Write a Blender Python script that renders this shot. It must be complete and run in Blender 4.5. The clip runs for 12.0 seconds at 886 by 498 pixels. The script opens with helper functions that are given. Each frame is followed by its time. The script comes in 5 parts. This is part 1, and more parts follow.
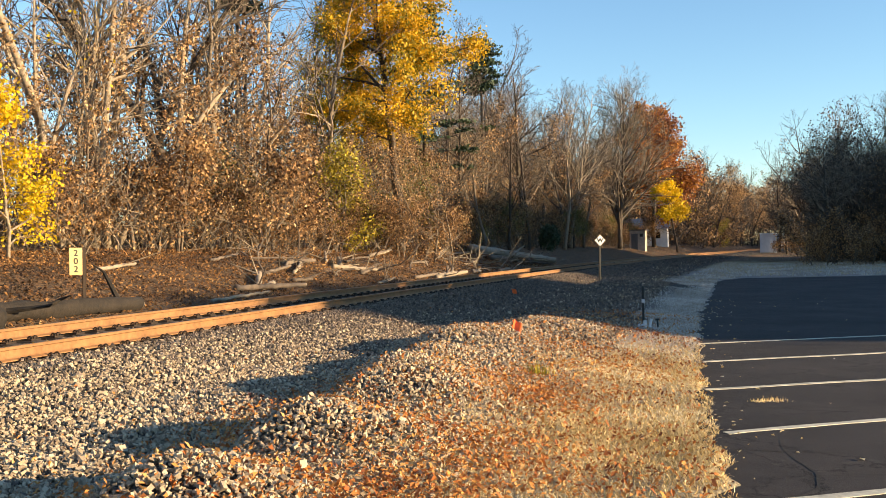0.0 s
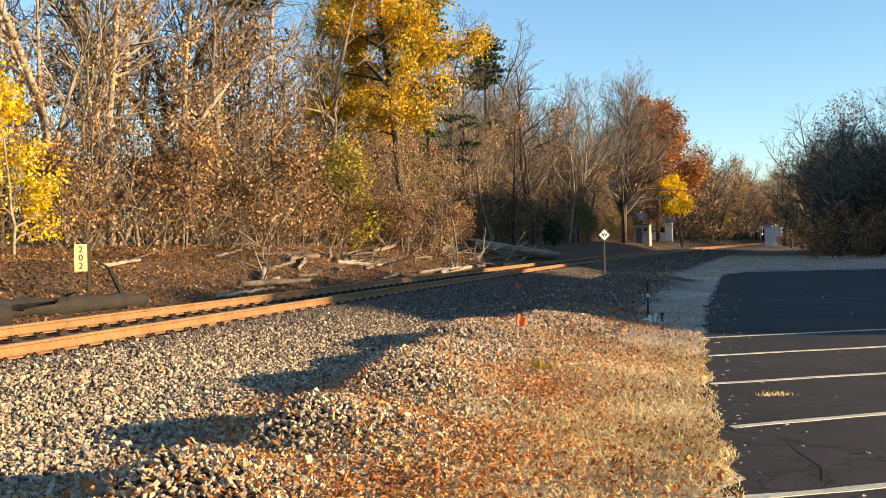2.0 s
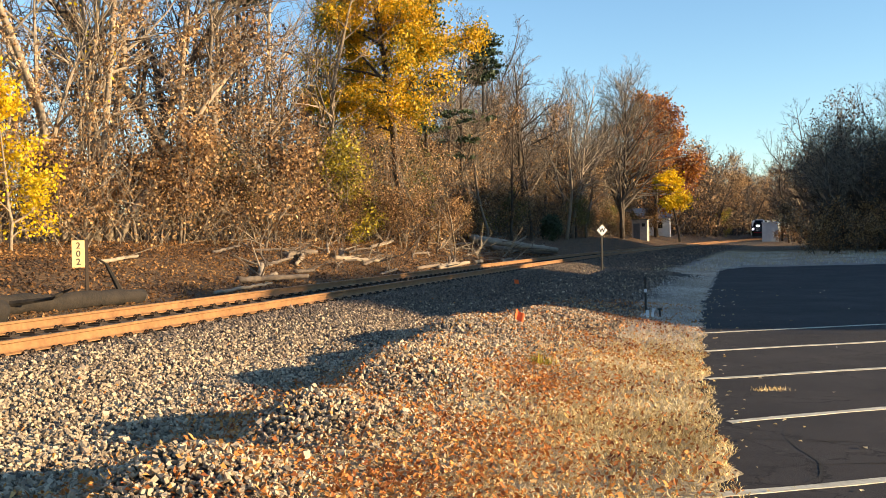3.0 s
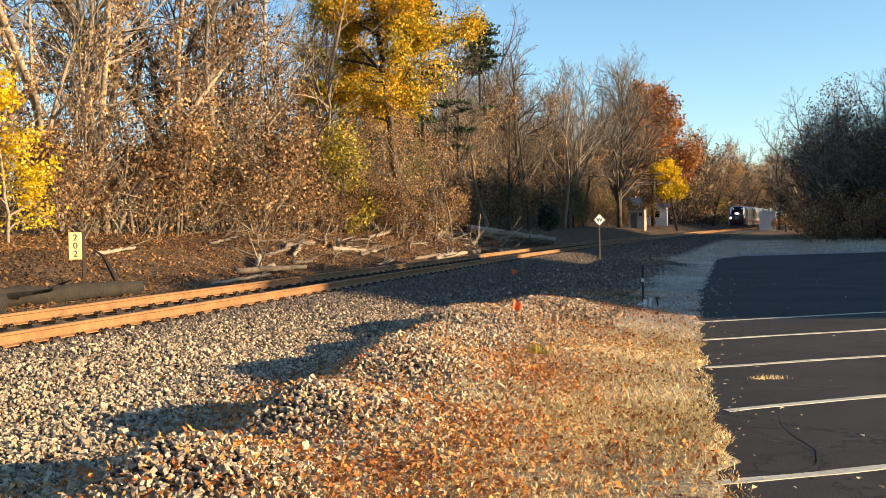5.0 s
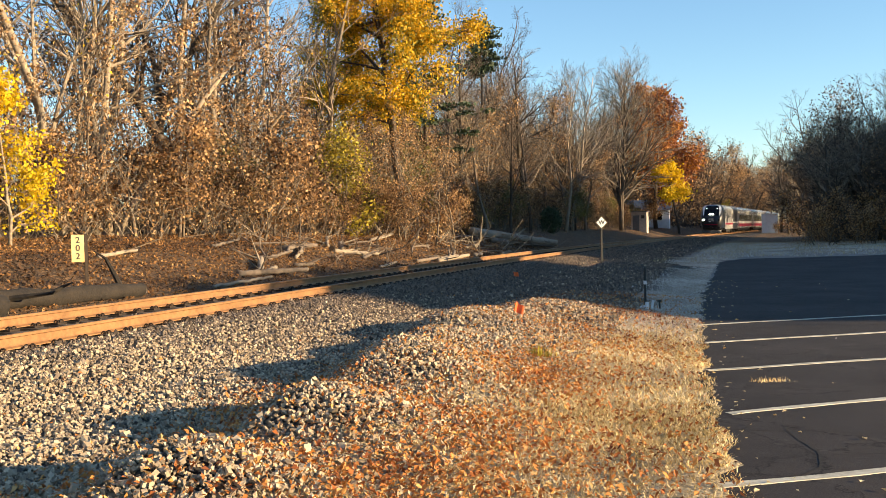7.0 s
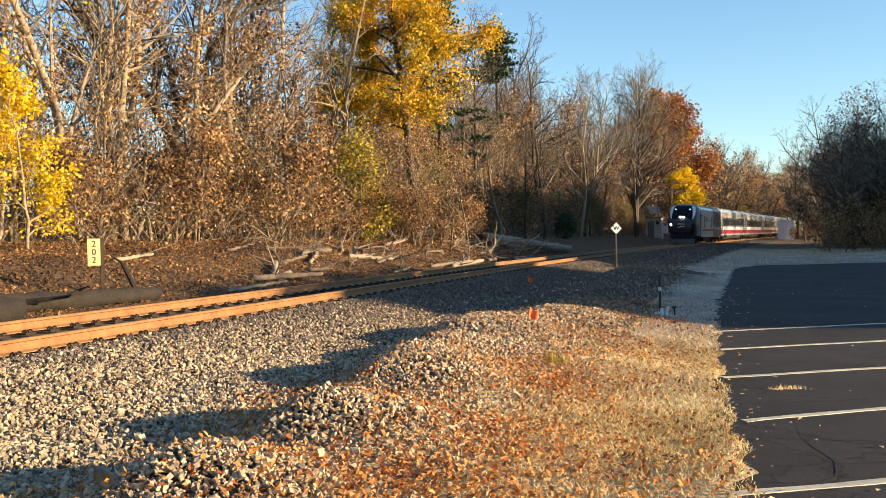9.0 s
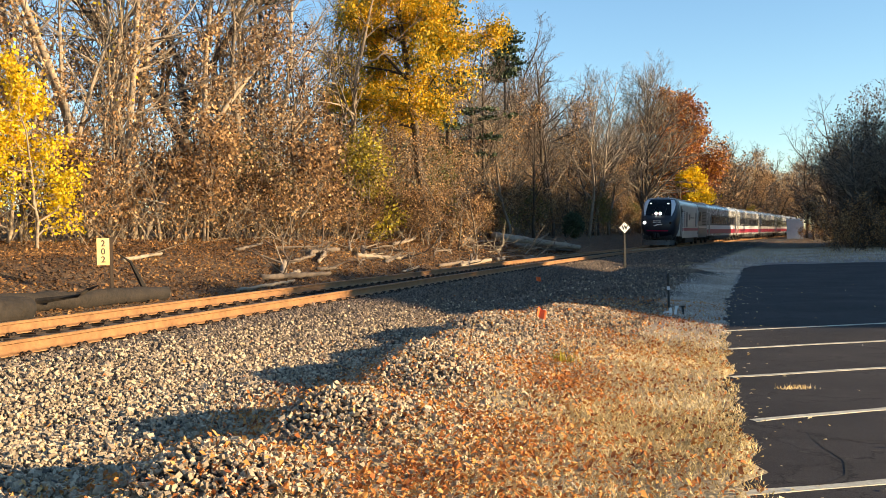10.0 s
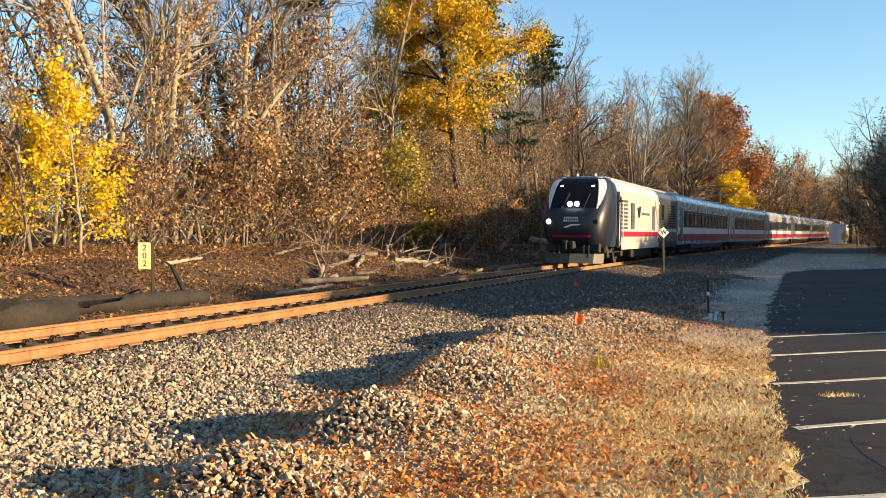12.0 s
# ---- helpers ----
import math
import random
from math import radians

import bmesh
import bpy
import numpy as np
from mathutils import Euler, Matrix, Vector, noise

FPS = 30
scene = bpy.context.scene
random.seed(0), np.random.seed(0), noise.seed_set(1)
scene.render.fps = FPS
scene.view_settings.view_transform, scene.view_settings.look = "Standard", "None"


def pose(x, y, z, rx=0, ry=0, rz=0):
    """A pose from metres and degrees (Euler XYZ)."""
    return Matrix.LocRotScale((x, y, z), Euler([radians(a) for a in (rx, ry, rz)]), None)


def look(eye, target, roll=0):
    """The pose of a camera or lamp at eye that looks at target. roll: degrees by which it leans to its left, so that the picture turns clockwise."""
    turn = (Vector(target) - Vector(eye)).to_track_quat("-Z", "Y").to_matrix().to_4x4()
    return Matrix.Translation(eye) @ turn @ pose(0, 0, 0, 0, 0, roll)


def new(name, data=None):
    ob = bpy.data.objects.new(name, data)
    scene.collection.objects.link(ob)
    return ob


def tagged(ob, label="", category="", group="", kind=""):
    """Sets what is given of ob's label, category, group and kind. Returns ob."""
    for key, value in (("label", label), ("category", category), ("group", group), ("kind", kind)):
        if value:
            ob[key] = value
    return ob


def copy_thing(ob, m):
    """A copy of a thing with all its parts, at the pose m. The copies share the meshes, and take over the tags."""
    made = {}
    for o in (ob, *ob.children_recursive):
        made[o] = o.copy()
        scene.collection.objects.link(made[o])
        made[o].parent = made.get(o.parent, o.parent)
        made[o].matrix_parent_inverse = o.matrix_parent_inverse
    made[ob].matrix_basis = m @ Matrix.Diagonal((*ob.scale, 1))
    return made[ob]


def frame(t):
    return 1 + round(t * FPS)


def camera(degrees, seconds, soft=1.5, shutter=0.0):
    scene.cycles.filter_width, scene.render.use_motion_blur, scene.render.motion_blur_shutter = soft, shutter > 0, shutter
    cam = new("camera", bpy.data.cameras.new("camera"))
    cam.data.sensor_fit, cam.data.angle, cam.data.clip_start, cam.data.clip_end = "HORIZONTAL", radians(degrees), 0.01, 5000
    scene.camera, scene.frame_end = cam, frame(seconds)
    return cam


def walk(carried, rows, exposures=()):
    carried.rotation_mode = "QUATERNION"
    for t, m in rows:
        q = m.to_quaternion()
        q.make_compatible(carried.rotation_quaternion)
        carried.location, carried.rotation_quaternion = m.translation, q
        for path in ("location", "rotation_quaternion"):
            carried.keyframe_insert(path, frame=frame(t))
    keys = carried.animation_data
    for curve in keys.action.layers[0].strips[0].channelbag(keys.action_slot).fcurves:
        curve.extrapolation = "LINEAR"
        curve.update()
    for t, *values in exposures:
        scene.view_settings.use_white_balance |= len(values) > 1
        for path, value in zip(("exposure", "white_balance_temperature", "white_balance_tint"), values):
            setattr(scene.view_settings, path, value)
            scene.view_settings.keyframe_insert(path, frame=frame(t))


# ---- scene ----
# ---------------------------------------------------------------- camera
cam = camera(49.46, 12.0, soft=0.5)


def aim(yaw, pitch, roll):
    """Where the hand-held camera looks: degrees to the left, up, and of lean."""
    a, b = radians(yaw), radians(pitch)
    eye = Vector((0, 0, 1.7))
    return look(eye, eye + 50 * Vector((-math.sin(a) * math.cos(b), math.cos(a) * math.cos(b), math.sin(b))), roll)


walk(cam, [
    (0.0, aim(0.000, 0.033, -0.762)),
    (0.5, aim(0.056, 0.042, -0.778)),
    (1.0, aim(0.173, -0.001, -0.870)),
    (1.5, aim(0.257, -0.114, -0.959)),
    (2.0, aim(0.258, -0.255, -0.994)),
    (2.5, aim(0.206, -0.390, -1.045)),
    (3.0, aim(0.131, -0.517, -1.055)),
    (5.0, aim(-0.010, -1.101, -1.319)),
    (5.5, aim(-0.027, -1.123, -1.346)),
    (6.0, aim(-0.029, -1.085, -1.341)),
    (6.5, aim(0.010, -1.023, -1.309)),
    (7.0, aim(0.111, -0.946, -1.308)),
    (9.0, aim(0.950, -0.615, -1.087)),
    (9.5, aim(1.176, -0.617, -1.072)),
    (10.0, aim(1.436, -0.643, -1.124)),
    (10.5, aim(1.800, -0.629, -1.144)),
    (11.0, aim(2.350, -0.522, -1.053)),
    (11.5, aim(3.007, -0.394, -1.021)),
    (12.0, aim(3.654, -0.322, -1.044)),
], exposures=[(0.0, 1.48, 6750, 8), (12.0, 1.48, 6750, 8)])

# ---------------------------------------------------------------- light
SUN_ELEVATION, SUN_BEARING = 11.0, 108.0      # degrees; bearing clockwise from +y
sun_from = Vector((math.sin(radians(SUN_BEARING)) * math.cos(radians(SUN_ELEVATION)),
                   math.cos(radians(SUN_BEARING)) * math.cos(radians(SUN_ELEVATION)),
                   math.sin(radians(SUN_ELEVATION))))
world = bpy.data.worlds.new("sky")
scene.world = world
world.use_nodes = True
wn = world.node_tree.nodes
sky = wn.new("ShaderNodeTexSky")
sky.sky_type = 'NISHITA'
sky.sun_disc = False
sky.sun_elevation = radians(SUN_ELEVATION)
sky.sun_rotation = radians(SUN_BEARING)
sky.air_density, sky.dust_density, sky.ozone_density = 1.0, 0.0, 3.2
wn["Background"].inputs[1].default_value = 0.104
world.node_tree.links.new(sky.outputs[0], wn["Background"].inputs[0])
sun_data = bpy.data.lights.new("sun", 'SUN')
sun_data.energy, sun_data.angle, sun_data.color = 5.0, radians(0.55), (1.0, 0.74, 0.44)
sun = new("sun", sun_data)
sun.matrix_world = look(sun_from * 100, (0, 0, 0))

rng = np.random.default_rng(7)


# ---------------------------------------------------------------- materials
def ramp_node(nt, stops):
    r = nt.nodes.new("ShaderNodeValToRGB")
    e = r.color_ramp.elements
    while len(e) < len(stops):
        e.new(0.5)
    for el, (p, c) in zip(e, stops):
        el.position, el.color = p, (*c, 1)
    return r


def noise_node(nt, scale, detail=5.0, rough=0.6, space="Object"):
    tc = nt.nodes.new("ShaderNodeTexCoord")
    n = nt.nodes.new("ShaderNodeTexNoise")
    n.inputs["Scale"].default_value, n.inputs["Detail"].default_value, n.inputs["Roughness"].default_value = scale, detail, rough
    nt.links.new(tc.outputs[space], n.inputs["Vector"])
    return n


def mix_node(nt, fac, a, b, mode='MIX'):
    m = nt.nodes.new("ShaderNodeMix")
    m.data_type, m.blend_type = 'RGBA', mode
    for sock, val in ((m.inputs[0], fac), (m.inputs[6], a), (m.inputs[7], b)):
        if isinstance(val, (int, float)):
            sock.default_value = val
        elif isinstance(val, tuple):
            sock.default_value = (*val, 1)
        else:
            nt.links.new(val, sock)
    return m.outputs[2]


def bump_node(nt, height, strength, distance=0.02):
    b = nt.nodes.new("ShaderNodeBump")
    b.inputs["Strength"].default_value, b.inputs["Distance"].default_value = strength, distance
    nt.links.new(height, b.inputs["Height"])
    return b.outputs[0]


def surface(name, dark, light, scale=8.0, rough=0.7, metal=0.0, bump=0.2, big=0.6, island=False, coat=0.0, spec=0.5):
    """A surface with grain and larger blotches between two colours."""
    m = bpy.data.materials.new(name)
    m.use_nodes = True
    nt = m.node_tree
    p = nt.nodes["Principled BSDF"]
    n1, n2 = noise_node(nt, scale), noise_node(nt, scale * 0.13, 3.0)
    r = ramp_node(nt, [(0.3, dark), (0.7, light)])
    nt.links.new(n1.outputs[0], r.inputs[0])
    r2 = ramp_node(nt, [(0.3, tuple(c * (1 - 0.5 * big) for c in dark)), (0.7, light)])
    nt.links.new(n2.outputs[0], r2.inputs[0])
    col = mix_node(nt, 0.45, r.outputs[0], r2.outputs[0])
    if island:
        g = nt.nodes.new("ShaderNodeNewGeometry")
        r3 = ramp_node(nt, [(0.0, dark), (1.0, light)])
        nt.links.new(g.outputs["Random Per Island"], r3.inputs[0])
        col = mix_node(nt, 0.7, col, r3.outputs[0])
    nt.links.new(col, p.inputs["Base Color"])
    rr = nt.nodes.new("ShaderNodeMapRange")
    rr.inputs[3].default_value, rr.inputs[4].default_value = max(0.05, rough - 0.12), min(1.0, rough + 0.12)
    nt.links.new(n1.outputs[0], rr.inputs[0])
    nt.links.new(rr.outputs[0], p.inputs["Roughness"])
    p.inputs["Metallic"].default_value = metal
    p.inputs["Coat Weight"].default_value = coat
    p.inputs["Specular IOR Level"].default_value = spec
    p.inputs["Coat Roughness"].default_value = 0.08
    if bump:
        nt.links.new(bump_node(nt, n1.outputs[0], bump), p.inputs["Normal"])
    return m


def foliage(name, stops, through_light=0.35, rough=0.6):
    """Leaves: a colour for each leaf out of a ramp, with some light passing through."""
    m = bpy.data.materials.new(name)
    m.use_nodes = True
    nt = m.node_tree
    p = nt.nodes["Principled BSDF"]
    g = nt.nodes.new("ShaderNodeNewGeometry")
    r = ramp_node(nt, stops)
    n = noise_node(nt, 0.45, 2.0)
    mm = nt.nodes.new("ShaderNodeMath")
    mm.operation = 'MULTIPLY_ADD'
    nt.links.new(n.outputs[0], mm.inputs[0])
    mm.inputs[1].default_value = 1.1
    ad = nt.nodes.new("ShaderNodeMath")
    ad.operation = 'MULTIPLY_ADD'
    nt.links.new(g.outputs["Random Per Island"], ad.inputs[0])
    ad.inputs[1].default_value, ad.inputs[2].default_value = 0.6, -0.35
    nt.links.new(ad.outputs[0], mm.inputs[2])
    nt.links.new(mm.outputs[0], r.inputs[0])
    nt.links.new(r.outputs[0], p.inputs["Base Color"])
    p.inputs["Roughness"].default_value = rough
    tr = nt.nodes.new("ShaderNodeBsdfTranslucent")
    nt.links.new(r.outputs[0], tr.inputs[0])
    mx = nt.nodes.new("ShaderNodeMixShader")
    mx.inputs[0].default_value = through_light
    out = nt.nodes["Material Output"]
    nt.links.new(p.outputs[0], mx.inputs[1])
    nt.links.new(tr.outputs[0], mx.inputs[2])
    nt.links.new(mx.outputs[0], out.inputs[0])
    return m


def glow(name, color, strength):
    m = bpy.data.materials.new(name)
    m.use_nodes = True
    p = m.node_tree.nodes["Principled BSDF"]
    p.inputs["Base Color"].default_value = (*color, 1)
    p.inputs["Emission Color"].default_value = (*color, 1)
    p.inputs["Emission Strength"].default_value = strength
    return m


def ground_material():
    """Ballast, dry grass and leaf litter, told apart by two masks that the sheet carries."""
    m = bpy.data.materials.new("ground")
    m.use_nodes = True
    nt = m.node_tree
    p = nt.nodes["Principled BSDF"]

    def mask(name):
        a = nt.nodes.new("ShaderNodeAttribute")
        a.attribute_name = name
        return a.outputs["Fac"]

    # stones: cells of their own grey, the sheet darkened for shade between stones
    tc = nt.nodes.new("ShaderNodeTexCoord")
    v = nt.nodes.new("ShaderNodeTexVoronoi")
    v.inputs["Scale"].default_value = 26.0
    nt.links.new(tc.outputs["Object"], v.inputs["Vector"])
    hs = nt.nodes.new("ShaderNodeSeparateColor")
    nt.links.new(v.outputs["Color"], hs.inputs[0])
    stone = ramp_node(nt, [(0.0, (0.025, 0.021, 0.018)), (0.5, (0.075, 0.063, 0.053)), (1.0, (0.20, 0.17, 0.14))])
    nt.links.new(hs.outputs[0], stone.inputs[0])
    # shade in the gaps, painted as darker cell edges
    gap_shade = ramp_node(nt, [(0.0, (1, 1, 1)), (0.45, (0.8, 0.8, 0.8)), (0.75, (0.25, 0.24, 0.23))])
    nt.links.new(v.outputs["Distance"], gap_shade.inputs[0])
    ballast = mix_node(nt, 1.0, stone.outputs[0], gap_shade.outputs[0], 'MULTIPLY')
    # dry grass
    n1, n2 = noise_node(nt, 26.0, 6.0, 0.7), noise_node(nt, 0.9, 4.0)
    straw = ramp_node(nt, [(0.25, (0.15, 0.11, 0.065)), (0.5, (0.44, 0.35, 0.21)), (0.75, (0.70, 0.60, 0.43))])
    nt.links.new(n1.outputs[0], straw.inputs[0])
    green = ramp_node(nt, [(0.3, (0.05, 0.042, 0.022)), (0.7, (0.22, 0.18, 0.09))])
    nt.links.new(n1.outputs[0], green.inputs[0])
    gm = ramp_node(nt, [(0.60, (0, 0, 0)), (0.74, (0.8, 0.8, 0.8))])
    nt.links.new(n2.outputs[0], gm.inputs[0])
    grass = mix_node(nt, gm.outputs[0], straw.outputs[0], green.outputs[0])
    # leaf litter
    v2 = nt.nodes.new("ShaderNodeTexVoronoi")
    v2.inputs["Scale"].default_value = 11.0
    nt.links.new(tc.outputs["Object"], v2.inputs["Vector"])
    h2 = nt.nodes.new("ShaderNodeSeparateColor")
    nt.links.new(v2.outputs["Color"], h2.inputs[0])
    litter = ramp_node(nt, [(0.0, (0.04, 0.022, 0.012)), (0.4, (0.12, 0.06, 0.025)), (0.75, (0.24, 0.12, 0.045)), (1.0, (0.36, 0.21, 0.09))])
    nt.links.new(h2.outputs[1], litter.inputs[0])
    soil = mix_node(nt, n2.outputs[0], litter.outputs[0], (0.06, 0.045, 0.03))

    def edged(name):
        a = nt.nodes.new("ShaderNodeMath")
        a.operation = 'MULTIPLY_ADD'
        nt.links.new(n1.outputs[0], a.inputs[0])
        a.inputs[1].default_value = 0.8
        b = nt.nodes.new("ShaderNodeMath")
        b.operation = 'ADD'
        b.inputs[1].default_value = -0.4
        nt.links.new(mask(name), b.inputs[0])
        nt.links.new(b.outputs[0], a.inputs[2])
        r = ramp_node(nt, [(0.4, (0, 0, 0)), (0.6, (1, 1, 1))])
        nt.links.new(a.outputs[0], r.inputs[0])
        return r.outputs[0]

    rime = ramp_node(nt, [(0.3, (0.16, 0.132, 0.112)), (0.7, (0.50, 0.44, 0.40))])
    nt.links.new(n1.outputs[0], rime.inputs[0])
    grass = mix_node(nt, edged("frosty"), grass, rime.outputs[0])
    c = mix_node(nt, edged("leafy"), grass, soil)
    c = mix_node(nt, edged("stony"), c, ballast)
    nt.links.new(c, p.inputs["Base Color"])
    p.inputs["Roughness"].default_value = 0.95
    hsum = nt.nodes.new("ShaderNodeMath")
    hsum.operation = 'SUBTRACT'
    nt.links.new(n1.outputs[0], hsum.inputs[0])
    nt.links.new(v.outputs["Distance"], hsum.inputs[1])
    nt.links.new(bump_node(nt, hsum.outputs[0], 0.9, 0.05), p.inputs["Normal"])
    return m


def asphalt_material():
    m = bpy.data.materials.new("asphalt")
    m.use_nodes = True
    nt = m.node_tree
    p = nt.nodes["Principled BSDF"]
    n1, n2, n3 = noise_node(nt, 90.0, 3.0), noise_node(nt, 0.55, 5.0), noise_node(nt, 4.0, 6.0, 0.7)
    a = ramp_node(nt, [(0.3, (0.017, 0.0155, 0.0165)), (0.7, (0.054, 0.049, 0.051))])
    nt.links.new(n1.outputs[0], a.inputs[0])
    b = ramp_node(nt, [(0.35, (0.55, 0.55, 0.55)), (0.7, (1.35, 1.3, 1.2))])
    nt.links.new(n2.outputs[0], b.inputs[0])
    c = mix_node(nt, 1.0, a.outputs[0], b.outputs[0], 'MULTIPLY')
    d = ramp_node(nt, [(0.60, (0, 0, 0)), (0.70, (0.55, 0.55, 0.55))])
    nt.links.new(n3.outputs[0], d.inputs[0])
    c = mix_node(nt, d.outputs[0], c, (0.075, 0.068, 0.058))
    # hairline cracks: a warped net of cells
    tc = nt.nodes.new("ShaderNodeTexCoord")
    warp = nt.nodes.new("ShaderNodeVectorMath")
    warp.operation = 'MULTIPLY_ADD'
    nt.links.new(n3.outputs["Color"], warp.inputs[0])
    warp.inputs[1].default_value = (0.7, 0.7, 0.0)
    nt.links.new(tc.outputs["Object"], warp.inputs[2])
    net = nt.nodes.new("ShaderNodeTexVoronoi")
    net.feature = 'DISTANCE_TO_EDGE'
    net.inputs["Scale"].default_value = 0.7
    nt.links.new(warp.outputs[0], net.inputs["Vector"])
    line = ramp_node(nt, [(0.0, (1, 1, 1)), (0.005, (0.8, 0.8, 0.8)), (0.010, (0, 0, 0))])
    nt.links.new(net.outputs["Distance"], line.inputs[0])
    broken = ramp_node(nt, [(0.44, (0, 0, 0)), (0.54, (1, 1, 1))])
    nt.links.new(n2.outputs[0], broken.inputs[0])
    c = mix_node(nt, mix_node(nt, 1.0, line.outputs[0], broken.outputs[0], 'MULTIPLY'), c, (0.005, 0.005, 0.005))
    nt.links.new(c, p.inputs["Base Color"])
    p.inputs["Roughness"].default_value = 0.9
    p.inputs["Specular IOR Level"].default_value = 0.25
    nt.links.new(bump_node(nt, n1.outputs[0], 0.35, 0.01), p.inputs["Normal"])
    return m


M_ground, M_asphalt = ground_material(), asphalt_material()
M_stripe = surface("worn_paint", (0.30, 0.28, 0.22), (0.72, 0.68, 0.55), 22, 0.8, bump=0.1)
M_crack = surface("crack_shadow", (0.004, 0.004, 0.004), (0.012, 0.011, 0.010), 30, 0.95, 0, 0.2)
M_rail = surface("rusty_rail", (0.17, 0.085, 0.034), (0.36, 0.19, 0.082), 14, 0.65, 0.15, 0.1)
M_railtop = surface("worn_rail_head", (0.16, 0.14, 0.13), (0.30, 0.27, 0.25), 30, 0.35, 0.9, 0.05)
M_iron = surface("dark_rusty_iron", (0.018, 0.013, 0.010), (0.06, 0.038, 0.025), 30, 0.8, 0.3, 0.3)
M_tie = surface("weathered_tie", (0.045, 0.032, 0.024), (0.13, 0.10, 0.08), 10, 0.9, 0, 0.5)
M_stone = surface("crushed_stone", (0.085, 0.063, 0.043), (0.62, 0.49, 0.34), 40, 0.9, 0, 0.3, island=True)
# older brown stone, its colour also darkened for the shaded stretch
M_stone_old_shaded = surface("weathered_shaded_stone", (0.022, 0.017, 0.014), (0.25, 0.195, 0.155), 40, 0.95, 0, 0.3, island=True)
M_bark_grey = surface("grey_bark", (0.045, 0.035, 0.026), (0.27, 0.215, 0.16), 9, 0.95, 0, 0.8)
M_bark_pale = surface("pale_bark", (0.13, 0.10, 0.072), (0.42, 0.34, 0.25), 7, 0.95, 0, 0.7)
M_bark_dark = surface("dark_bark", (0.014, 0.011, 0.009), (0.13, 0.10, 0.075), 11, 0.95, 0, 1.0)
M_twig = surface("twigs", (0.028, 0.021, 0.016), (0.35, 0.28, 0.205), 3, 0.95, 0, 0.0, island=True)
# dark twigs, deepened further in colour for the wood's inner shade
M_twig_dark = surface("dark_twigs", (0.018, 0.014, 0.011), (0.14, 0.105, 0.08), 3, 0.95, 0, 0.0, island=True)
M_yellow = foliage("yellow_leaves", [(0.1, (0.38, 0.36, 0.02)), (0.35, (0.60, 0.42, 0.015)), (0.6, (0.82, 0.57, 0.015)), (0.9, (0.90, 0.68, 0.03))], 0.45)
M_gold = foliage("golden_leaves", [(0.1, (0.09, 0.11, 0.015)), (0.35, (0.27, 0.23, 0.02)), (0.55, (0.62, 0.37, 0.012)), (0.9, (0.78, 0.46, 0.015))], 0.4)
M_russet = foliage("russet_leaves", [(0.1, (0.030, 0.016, 0.009)), (0.35, (0.13, 0.066, 0.028)), (0.65, (0.46, 0.265, 0.11)), (0.95, (0.72, 0.51, 0.27))])
M_orange = foliage("orange_leaves", [(0.1, (0.14, 0.05, 0.03)), (0.45, (0.28, 0.10, 0.035)), (0.75, (0.44, 0.18, 0.03)), (0.95, (0.60, 0.34, 0.04))])
# olive leaves darkened: the shade inside the woods is in the colour
M_leaf_shade = foliage("shaded_leaves", [(0.1, (0.02, 0.014, 0.010)), (0.5, (0.06, 0.042, 0.028)), (0.9, (0.14, 0.10, 0.06))])
M_olive = foliage("olive_leaves", [(0.1, (0.04, 0.05, 0.015)), (0.5, (0.13, 0.13, 0.03)), (0.9, (0.28, 0.22, 0.05))])
M_lime = foliage("lime_leaves", [(0.1, (0.06, 0.06, 0.012)), (0.4, (0.22, 0.19, 0.02)), (0.7, (0.50, 0.39, 0.03)), (0.95, (0.64, 0.46, 0.06))])
M_needle = foliage("needles", [(0.1, (0.012, 0.025, 0.012)), (0.5, (0.035, 0.06, 0.025)), (0.9, (0.08, 0.11, 0.045))], 0.1)
M_fallen = foliage("fallen_leaves", [(0.1, (0.14, 0.035, 0.012)), (0.4, (0.40, 0.13, 0.028)), (0.7, (0.58, 0.27, 0.07)), (0.95, (0.68, 0.46, 0.20))], 0.2, 0.8)
M_litter = foliage("leaf_litter", [(0.1, (0.022, 0.013, 0.008)), (0.4, (0.085, 0.042, 0.018)), (0.7, (0.28, 0.135, 0.045)), (0.95, (0.56, 0.33, 0.13))], 0.1, 0.85)
M_frost = foliage("frosted_grass", [(0.1, (0.28, 0.22, 0.15)), (0.4, (0.46, 0.40, 0.33)), (0.7, (0.64, 0.59, 0.53)), (0.95, (0.80, 0.78, 0.74))], 0.2, 0.8)
M_straw = foliage("dry_grass", [(0.1, (0.28, 0.18, 0.06)), (0.4, (0.64, 0.47, 0.20)), (0.7, (0.82, 0.67, 0.40)), (0.95, (0.90, 0.84, 0.68))], 0.25, 0.8)


